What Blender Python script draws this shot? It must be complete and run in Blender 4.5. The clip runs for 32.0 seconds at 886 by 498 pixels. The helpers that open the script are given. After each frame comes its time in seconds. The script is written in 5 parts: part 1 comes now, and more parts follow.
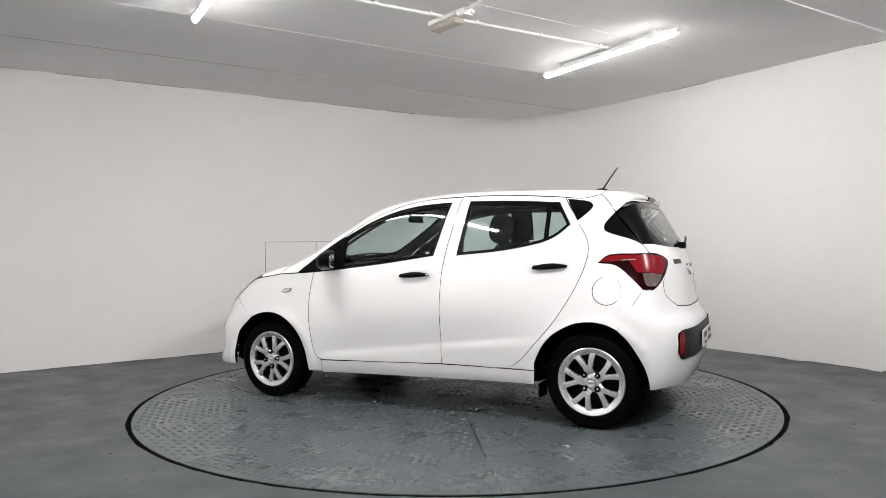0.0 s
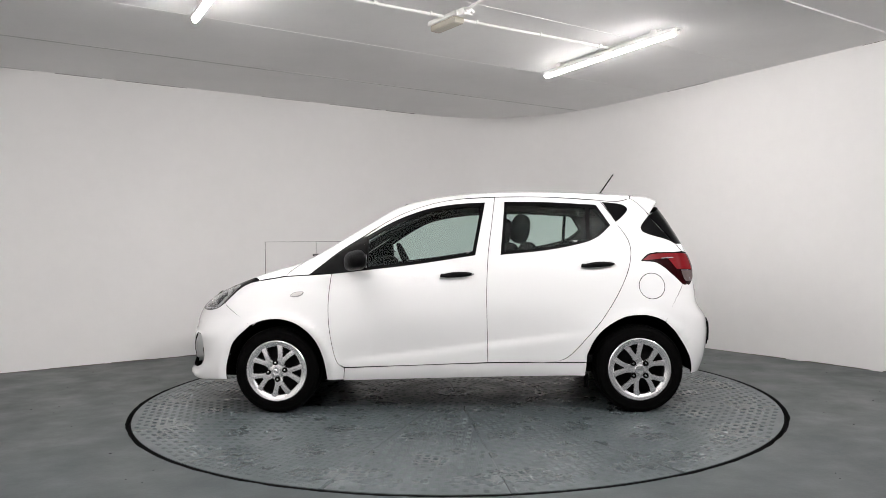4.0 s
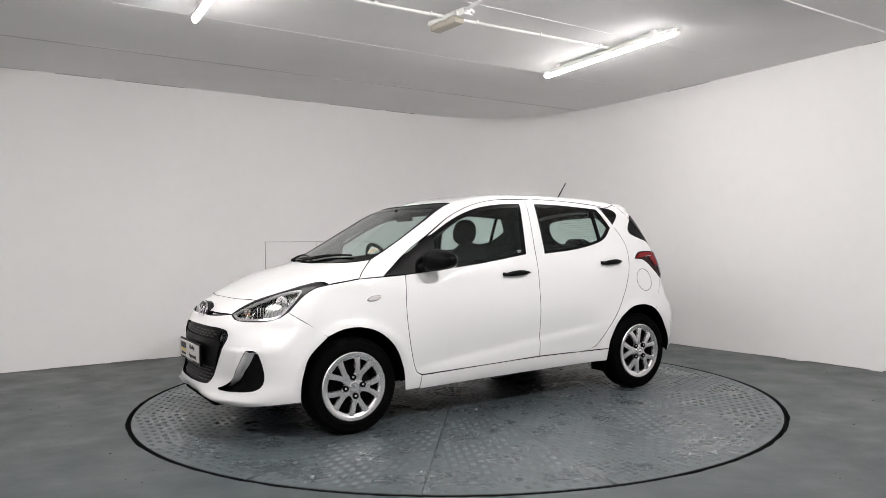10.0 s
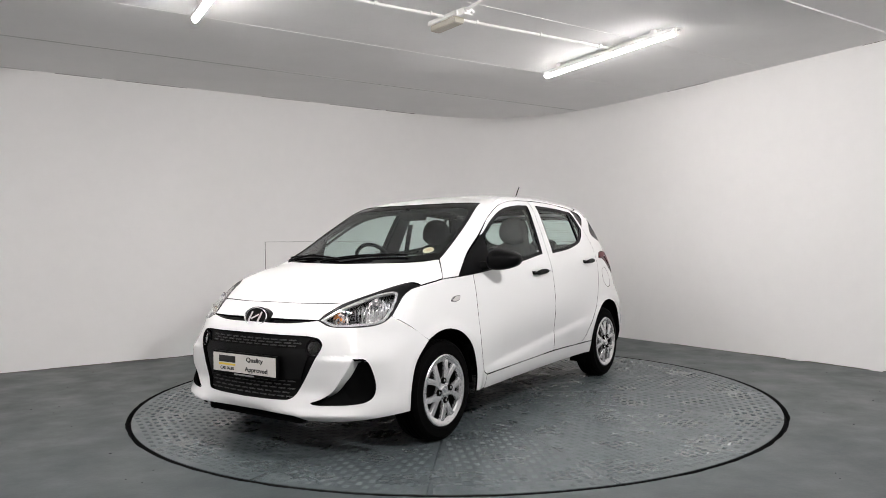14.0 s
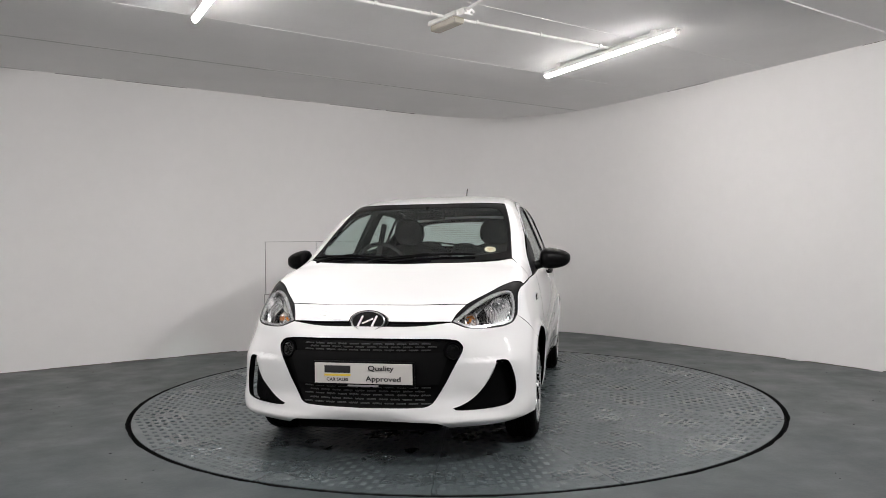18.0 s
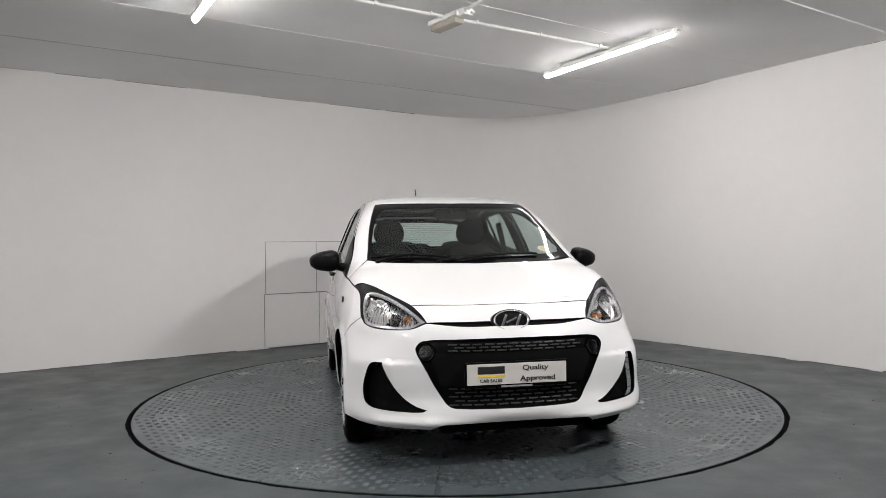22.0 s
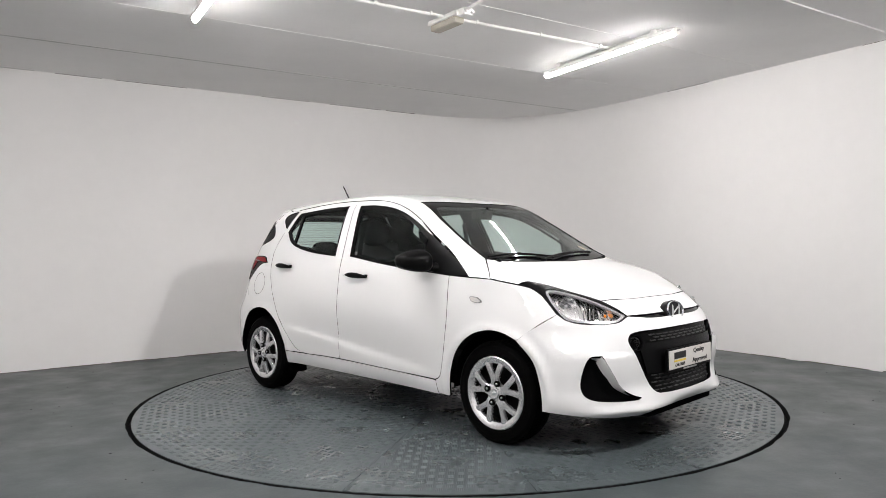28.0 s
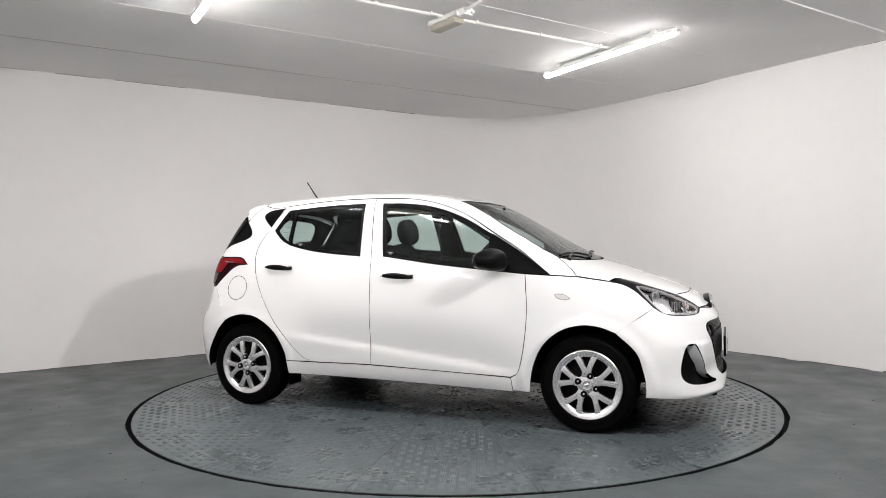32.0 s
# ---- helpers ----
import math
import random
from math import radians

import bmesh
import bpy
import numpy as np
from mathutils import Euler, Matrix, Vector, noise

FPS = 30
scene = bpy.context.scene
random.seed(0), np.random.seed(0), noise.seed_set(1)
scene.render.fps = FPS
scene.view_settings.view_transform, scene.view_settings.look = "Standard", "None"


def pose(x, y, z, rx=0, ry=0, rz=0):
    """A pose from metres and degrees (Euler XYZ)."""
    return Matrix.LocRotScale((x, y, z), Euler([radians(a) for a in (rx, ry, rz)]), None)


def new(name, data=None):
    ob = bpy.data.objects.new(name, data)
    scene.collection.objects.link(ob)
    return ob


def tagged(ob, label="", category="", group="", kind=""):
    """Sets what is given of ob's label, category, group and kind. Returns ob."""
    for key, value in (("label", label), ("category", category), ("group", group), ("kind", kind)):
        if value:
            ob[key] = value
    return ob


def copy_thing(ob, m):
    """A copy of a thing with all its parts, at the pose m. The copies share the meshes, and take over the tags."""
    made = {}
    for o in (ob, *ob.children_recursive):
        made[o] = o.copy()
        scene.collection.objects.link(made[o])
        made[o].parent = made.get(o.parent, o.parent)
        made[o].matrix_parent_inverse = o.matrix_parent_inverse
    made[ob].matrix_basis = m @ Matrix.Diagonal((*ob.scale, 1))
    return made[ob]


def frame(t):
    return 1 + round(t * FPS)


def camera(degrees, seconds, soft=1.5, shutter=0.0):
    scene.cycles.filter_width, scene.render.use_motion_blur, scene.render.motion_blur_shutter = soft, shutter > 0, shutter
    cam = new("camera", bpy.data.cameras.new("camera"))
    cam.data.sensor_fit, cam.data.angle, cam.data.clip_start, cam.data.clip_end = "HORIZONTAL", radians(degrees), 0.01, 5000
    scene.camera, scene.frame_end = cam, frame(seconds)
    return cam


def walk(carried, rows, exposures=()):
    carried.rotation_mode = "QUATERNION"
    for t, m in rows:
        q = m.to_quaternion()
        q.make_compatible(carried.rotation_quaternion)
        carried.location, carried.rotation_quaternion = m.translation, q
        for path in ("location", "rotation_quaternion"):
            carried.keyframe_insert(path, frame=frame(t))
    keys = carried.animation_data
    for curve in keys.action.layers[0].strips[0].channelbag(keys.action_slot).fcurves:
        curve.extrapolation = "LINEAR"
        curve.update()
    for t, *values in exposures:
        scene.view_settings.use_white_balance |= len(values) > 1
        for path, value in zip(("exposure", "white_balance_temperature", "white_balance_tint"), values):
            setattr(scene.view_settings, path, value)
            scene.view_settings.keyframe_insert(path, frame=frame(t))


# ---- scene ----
import functools

# camera: stands still before the turntable
EYE = pose(0, -5.376, 1.091, 90 - 0.1375, 0, 0.831) @ pose(0, 0, 0, 0, 0, -0.716)
cam = camera(63.86, 32.0, soft=0.6)
walk(cam, [(0, EYE), (32, EYE)],
     exposures=[(0, 0.10), (6, 0.10), (10, 0.10), (14.5, 0.08), (16.5, -0.03), (18, -0.15), (21, -0.19), (24, -0.13), (25.5, 0.0), (27.5, 0.13), (32, 0.16)])

# world: a closed room, next to no light from outside
world = bpy.data.worlds.new("world")
scene.world = world
world.use_nodes = True
world.node_tree.nodes["Background"].inputs[0].default_value = (0.02, 0.02, 0.022, 1)
world.node_tree.nodes["Background"].inputs[1].default_value = 0.2
TUBE_POWER = (190.0, 300.0)
REAR_FILL_POWER = (178.0, 130.0, 65.0)
FLOOD_POWER = 940.0

# room axes: u along the ceiling joints, v towards the long wall
ROOM = radians(34.3)
CEIL = 2.77


def room(u, v, z=0.0):
    c, s = math.cos(ROOM), math.sin(ROOM)
    return Vector((u * c - v * s, u * s + v * c, z))


# the car on the turntable and the turntable's turn
CAR_AT = (-0.0298, -0.0946)


def turn(t):
    s = (t - 16) / 16
    return -1.96155 + 1.60446 * s - 0.01288 * s * s + 0.003 * s ** 3


# ---- materials ----
def material(name, colour, rough=0.5, metal=0.0, grain=0.0, grain_size=40.0, stain=0.0, stain_size=2.0, stain_colour=None,
             bump=0.0, bump_size=120.0, coat=0.0, rough_var=0.0, spec=0.5, speck=0.0):
    """A painted, plastic, metal or cloth surface with grain and stains at two scales."""
    m = bpy.data.materials.new(name)
    m.use_nodes = True
    nt = m.node_tree
    n, l = nt.nodes, nt.links
    b = n["Principled BSDF"]
    b.inputs["Base Color"].default_value = (*colour, 1)
    b.inputs["Roughness"].default_value = rough
    b.inputs["Metallic"].default_value = metal
    b.inputs["Specular IOR Level"].default_value = spec
    b.inputs["Coat Weight"].default_value = coat
    b.inputs["Coat Roughness"].default_value = 0.03
    co = n.new("ShaderNodeTexCoord")
    col = None

    def tex(size, detail=4.0, roughness=0.6):
        t = n.new("ShaderNodeTexNoise")
        t.inputs["Scale"].default_value = size
        t.inputs["Detail"].default_value = detail
        t.inputs["Roughness"].default_value = roughness
        l.new(co.outputs["Object"], t.inputs["Vector"])
        return t

    def mixer(a, c2, fac, kind="MIX"):
        mx = n.new("ShaderNodeMix")
        mx.data_type, mx.blend_type = "RGBA", kind
        l.new(fac, mx.inputs[0])
        if a is None:
            mx.inputs[6].default_value = (*colour, 1)
        else:
            l.new(a, mx.inputs[6])
        mx.inputs[7].default_value = (*c2, 1)
        return mx.outputs[2]

    if stain > 0:
        t = tex(stain_size, 6.0, 0.65)
        r = n.new("ShaderNodeMapRange")
        r.inputs[1].default_value, r.inputs[2].default_value = 0.42, 0.72
        r.inputs[3].default_value, r.inputs[4].default_value = 0.0, stain
        l.new(t.outputs[0], r.inputs[0])
        col = mixer(col, stain_colour or tuple(c * 0.55 for c in colour), r.outputs[0])
    if grain > 0:
        t = tex(grain_size, 5.0)
        r = n.new("ShaderNodeMapRange")
        r.inputs[1].default_value, r.inputs[2].default_value = 0.3, 0.75
        r.inputs[3].default_value, r.inputs[4].default_value = 0.0, grain
        l.new(t.outputs[0], r.inputs[0])
        col = mixer(col, tuple(c * 0.6 for c in colour), r.outputs[0])
    if speck > 0:
        t = tex(55.0, 2.0)
        r = n.new("ShaderNodeMapRange")
        r.inputs[1].default_value, r.inputs[2].default_value = 0.70, 0.76
        r.inputs[3].default_value, r.inputs[4].default_value = 0.0, speck
        l.new(t.outputs[0], r.inputs[0])
        col = mixer(col, tuple(c * 0.35 for c in colour), r.outputs[0])
        sc = n.new("ShaderNodeMapping")
        sc.inputs["Scale"].default_value = (0.5, 9.0, 1.0)
        sc.inputs["Rotation"].default_value = (0, 0, 0.5)
        l.new(co.outputs["Object"], sc.inputs["Vector"])
        t = tex(2.2, 6.0, 0.7)
        l.new(sc.outputs[0], t.inputs["Vector"])
        r = n.new("ShaderNodeMapRange")
        r.inputs[1].default_value, r.inputs[2].default_value = 0.60, 0.74
        r.inputs[3].default_value, r.inputs[4].default_value = 0.0, speck * 0.5
        l.new(t.outputs[0], r.inputs[0])
        col = mixer(col, tuple(c * 0.5 for c in colour), r.outputs[0])
    if col is not None:
        l.new(col, b.inputs["Base Color"])
    if rough_var > 0:
        t = tex(stain_size * 1.7, 5.0)
        r = n.new("ShaderNodeMapRange")
        r.inputs[1].default_value, r.inputs[2].default_value = 0.3, 0.7
        r.inputs[3].default_value, r.inputs[4].default_value = rough - rough_var, rough + rough_var
        l.new(t.outputs[0], r.inputs[0])
        l.new(r.outputs[0], b.inputs["Roughness"])
    if bump > 0:
        t = tex(bump_size, 3.0)
        bp = n.new("ShaderNodeBump")
        bp.inputs["Strength"].default_value = bump
        bp.inputs["Distance"].default_value = 0.004
        l.new(t.outputs[0], bp.inputs["Height"])
        l.new(bp.outputs[0], b.inputs["Normal"])
    return m


def glass(name, tint, gloss=1.0, rough=0.0, ior=1.5):
    """A thin pane: clear with a tint, and a mirror sheen that grows with the angle."""
    m = bpy.data.materials.new(name)
    m.use_nodes = True
    nt = m.node_tree
    n, l = nt.nodes, nt.links
    n.remove(n["Principled BSDF"])
    tr, gl, mx, lw = (n.new("ShaderNodeBsdfTransparent"), n.new("ShaderNodeBsdfGlossy"), n.new("ShaderNodeMixShader"), n.new("ShaderNodeLayerWeight"))
    tr.inputs[0].default_value = (*tint, 1)
    gl.inputs[0].default_value = (gloss, gloss, gloss, 1)
    gl.inputs["Roughness"].default_value = rough
    lw.inputs[0].default_value = 0.5
    pw, sc = n.new("ShaderNodeMath"), n.new("ShaderNodeMath")
    pw.operation, sc.operation = "POWER", "MULTIPLY_ADD"
    pw.inputs[1].default_value = 5.0
    sc.inputs[1].default_value, sc.inputs[2].default_value = 0.65, 0.03
    l.new(lw.outputs["Facing"], pw.inputs[0])
    l.new(pw.outputs[0], sc.inputs[0])
    l.new(sc.outputs[0], mx.inputs[0])
    l.new(tr.outputs[0], mx.inputs[1])
    l.new(gl.outputs[0], mx.inputs[2])
    l.new(mx.outputs[0], n["Material Output"].inputs[0])
    return m


def glow(name, colour, power, side=None):
    m = bpy.data.materials.new(name)
    m.use_nodes = True
    b = m.node_tree.nodes["Principled BSDF"]
    b.inputs["Base Color"].default_value = (0.8, 0.8, 0.8, 1)
    b.inputs["Emission Color"].default_value = (*colour, 1)
    b.inputs["Emission Strength"].default_value = power
    if side is not None:
        # a diffuser that is brightest underneath, where its strip of lamps looks down
        n, l = m.node_tree.nodes, m.node_tree.links
        geo, sep, rng = n.new("ShaderNodeNewGeometry"), n.new("ShaderNodeSeparateXYZ"), n.new("ShaderNodeMapRange")
        rng.inputs[1].default_value, rng.inputs[2].default_value = 0.0, 1.0
        rng.inputs[3].default_value, rng.inputs[4].default_value = side, power
        l.new(geo.outputs["Normal"], sep.inputs[0])
        cube = n.new("ShaderNodeMath")
        cube.operation, cube.inputs[1].default_value = "POWER", 3.0
        neg = n.new("ShaderNodeMath")
        neg.operation, neg.inputs[1].default_value = "MULTIPLY", -1.0
        neg.use_clamp = True
        l.new(sep.outputs[2], neg.inputs[0])
        l.new(neg.outputs[0], cube.inputs[0])
        l.new(cube.outputs[0], rng.inputs[0])
        l.new(rng.outputs[0], b.inputs["Emission Strength"])
    return m


M_WALL = material("wall_paint", (0.88, 0.868, 0.86), 0.7, grain=0.05, grain_size=9, stain=0.06, stain_size=0.8, bump=0.25, bump_size=14)
# grey chosen for the unseen back wall so it bounces less light
M_BACK_WALL = material("unseen_wall_grey", (0.25, 0.25, 0.26), 0.8, grain=0.1, grain_size=9, stain=0.2, stain_size=0.8)
M_CEIL = material("ceiling_paint", (0.89, 0.882, 0.878), 0.9, spec=0.08, stain=0.10, stain_size=1.1, grain=0.04, grain_size=30, bump=0.1, bump_size=60)
M_FLOOR = material("floor_paint", (0.047, 0.059, 0.062), 0.42, stain=0.35, stain_size=1.6, stain_colour=(0.036, 0.043, 0.043), grain=0.55, grain_size=70,
                   bump=0.15, bump_size=45, rough_var=0.10, speck=0.45)
M_PLATE = material("plate_paint", (0.068, 0.083, 0.088), 0.30, spec=0.5, stain=0.12, stain_size=2.2, stain_colour=(0.045, 0.053, 0.057), grain=0.2, grain_size=25, rough_var=0.1, speck=0.35)
M_JOINT = material("dirty_joint", (0.16, 0.15, 0.14), 0.9, grain=0.5, grain_size=60)
M_GAP = material("dark_gap", (0.012, 0.012, 0.012), 0.8)
M_RUBBER_LINE = material("ring_gap", (0.004, 0.004, 0.004), 0.8, spec=0.1)
M_SEAM = material("filled_seam", (0.42, 0.41, 0.40), 0.8, grain=0.4, grain_size=50)
M_TRIM_WHITE = material("white_plastic", (0.86, 0.85, 0.83), 0.45, grain=0.05)
M_TUBES = [glow("tube_glow", (1.0, 0.965, 0.955), p, side=25.0) for p in TUBE_POWER]
M_REAR_FILL = [glow("rear_fill_glow", (1.0, 0.965, 0.955), p) for p in REAR_FILL_POWER]
M_PAINT = material("white_car_paint", (0.74, 0.74, 0.74), 0.5, spec=0.2, coat=1.0, grain=0.015, grain_size=300)
# near-black: shade painted on panel edges and insides, also black underbody parts
M_BLACK_SHADE = material("black_and_shade", (0.002, 0.002, 0.002), 0.9, spec=0.03)
M_BLACK = material("black_plastic", (0.003, 0.003, 0.0032), 0.34, spec=0.07, bump=0.15, bump_size=900)
M_GLOSS_BLACK = material("gloss_black", (0.003, 0.003, 0.0034), 0.08, spec=0.12)
M_EYELID = material("satin_black", (0.006, 0.006, 0.0064), 0.32, spec=0.12, bump=0.1, bump_size=700)
M_TYRE = material("tyre_rubber", (0.0025, 0.0025, 0.0025), 0.6, spec=0.02, grain=0.2, grain_size=60, bump=0.2, bump_size=200)
M_SILVER = material("silver_paint", (0.74, 0.74, 0.75), 0.27, metal=0.8, grain=0.08, grain_size=200)
M_STEEL = material("dark_steel", (0.03, 0.03, 0.03), 0.5, metal=0.5)
M_CHROME = material("chrome", (0.85, 0.85, 0.86), 0.07, metal=1.0)
M_GLASS = glass("tinted_glass", (0.89, 0.95, 0.935))
M_SCREEN = glass("windscreen_glass", (0.92, 0.965, 0.955))
M_LENS = glass("clear_lens", (0.97, 0.97, 0.97))
M_RED = material("red_lens", (0.15, 0.005, 0.008), 0.22, spec=0.12)
M_DARK_RED = material("dark_red_lens", (0.014, 0.0012, 0.0018), 0.15, spec=0.12)
M_AMBER = material("amber_bulb", (0.75, 0.25, 0.03), 0.15)
M_CLOTH = material("seat_cloth", (0.007, 0.007, 0.0075), 0.9, spec=0.05, grain=0.3, grain_size=150, bump=0.3, bump_size=500)
M_DASH = material("dash_plastic", (0.006, 0.006, 0.0065), 0.6, spec=0.08, grain=0.2, grain_size=120, bump=0.2, bump_size=700)
# pale lining coloured near-black to hold the cabin's shade
M_LINER = material("shaded_headliner", (0.014, 0.014, 0.014), 0.9, grain=0.1, grain_size=200)
M_PLATE_WHITE = material("number_plate_white", (0.62, 0.60, 0.57), 0.35)
M_INK = material("black_ink", (0.015, 0.015, 0.015), 0.5)
M_YELLOW = material("yellow_ink", (0.75, 0.55, 0.05), 0.5)


# ---- mesh helpers ----
def mesh_of(name, verts, faces, mats, smooth=False, normals=None, face_mats=None):
    me = bpy.data.meshes.new(name)
    me.from_pydata([tuple(map(float, v)) for v in verts], [], [tuple(map(int, f)) for f in faces])
    for m in mats:
        me.materials.append(m)
    if face_mats is not None:
        me.polygons.foreach_set("material_index", list(map(int, face_mats)))
    me.polygons.foreach_set("use_smooth", [smooth] * len(me.polygons))
    if normals is not None:
        me.normals_split_custom_set_from_vertices([tuple(map(float, v)) for v in normals])
    me.update()
    return me


def part(name, bm, mat, parent, label="", smooth=False, at=None):
    """Links a bmesh or a mesh as one object under a thing or a part."""
    if isinstance(bm, bmesh.types.BMesh):
        bmesh.ops.recalc_face_normals(bm, faces=bm.faces)
        me = bpy.data.meshes.new(name)
        bm.to_mesh(me)
        bm.free()
        me.materials.append(mat)
        me.polygons.foreach_set("use_smooth", [smooth] * len(me.polygons))
        if smooth:
            me.set_sharp_from_angle(angle=radians(38))
    else:
        me = bm
    ob = new(name, me)
    ob.parent = parent
    if at is not None:
        ob.matrix_basis = at
    return tagged(ob, label)


def box(bm, m, sx, sy, sz, bevel=0.0):
    r = bmesh.ops.create_cube(bm, size=1.0, matrix=m @ Matrix.Diagonal((sx, sy, sz, 1)))
    if bevel:
        es = list({e for v in r["verts"] for e in v.link_edges})
        bmesh.ops.bevel(bm, geom=es, offset=bevel, segments=2, affect="EDGES", profile=0.6)
    return bm


def boxed(sx, sy, sz, bevel=0.0, m=Matrix()):
    return box(bmesh.new(), m, sx, sy, sz, bevel)


def rod(bm, a, b, r, seg=12, r2=None):
    a, b = Vector(a), Vector(b)
    d = b - a
    m = Matrix.Translation((a + b) / 2) @ d.to_track_quat("Z", "Y").to_matrix().to_4x4()
    bmesh.ops.create_cone(bm, cap_ends=True, segments=seg, radius1=r, radius2=r if r2 is None else r2, depth=d.length, matrix=m)
    return bm


def lathe(bm, prof, seg=48, m=Matrix()):
    """Turns (radius, height) points about z."""
    rings = []
    for r, h in prof:
        rings.append([bm.verts.new(m @ Vector((r * math.cos(2 * math.pi * k / seg), r * math.sin(2 * math.pi * k / seg), h))) for k in range(seg)])
    for a, b in zip(rings, rings[1:]):
        for k in range(seg):
            bm.faces.new((a[k], a[(k + 1) % seg], b[(k + 1) % seg], b[k]))
    return bm


def tube(bm, pts, r, seg=10, closed=False):
    """A round bar along a run of points."""
    pts = [Vector(p) for p in pts]
    rings = []
    n = len(pts)
    for i, p in enumerate(pts):
        a = pts[i - 1] if (i or closed) else p
        b = pts[(i + 1) % n] if (i < n - 1 or closed) else p
        q = (b - a).to_track_quat("Z", "Y")
        rr = r[i] if isinstance(r, (list, tuple)) else r
        rings.append([bm.verts.new(p + q @ Vector((rr * math.cos(2 * math.pi * k / seg), rr * math.sin(2 * math.pi * k / seg), 0))) for k in range(seg)])
    for a, b in list(zip(rings, rings[1:])) + ([(rings[-1], rings[0])] if closed else []):
        for k in range(seg):
            bm.faces.new((a[k], a[(k + 1) % seg], b[(k + 1) % seg], b[k]))
    if not closed:
        bm.faces.new(rings[0][::-1])
        bm.faces.new(rings[-1])
    return bm


def catmull(pts, n=5, closed=True):
    """A smooth line through points; a point given twice is a corner."""
    P = [np.array(p, float) for p in pts]
    out = []
    N = len(P)
    for i in range(N if closed else N - 1):
        p0, p1, p2, p3 = (P[j % N] if closed else P[min(max(j, 0), N - 1)] for j in (i - 1, i, i + 1, i + 2))
        if np.allclose(p1, p2):
            continue
        c0 = p1 if np.allclose(p0, p1) else p0
        c3 = p2 if np.allclose(p2, p3) else p3
        L = np.linalg.norm(p2 - p1)
        m1 = (p2 - c0) * L / max(L + np.linalg.norm(p1 - c0), 1e-9)
        m2 = (c3 - p1) * L / max(L + np.linalg.norm(c3 - p2), 1e-9)
        for k in range(n):
            t = k / n
            out.append((2*t**3 - 3*t*t + 1) * p1 + (t**3 - 2*t*t + t) * m1 + (3*t*t - 2*t**3) * p2 + (t**3 - t*t) * m2)
    if not closed:
        out.append(P[-1])
    return np.array(out)


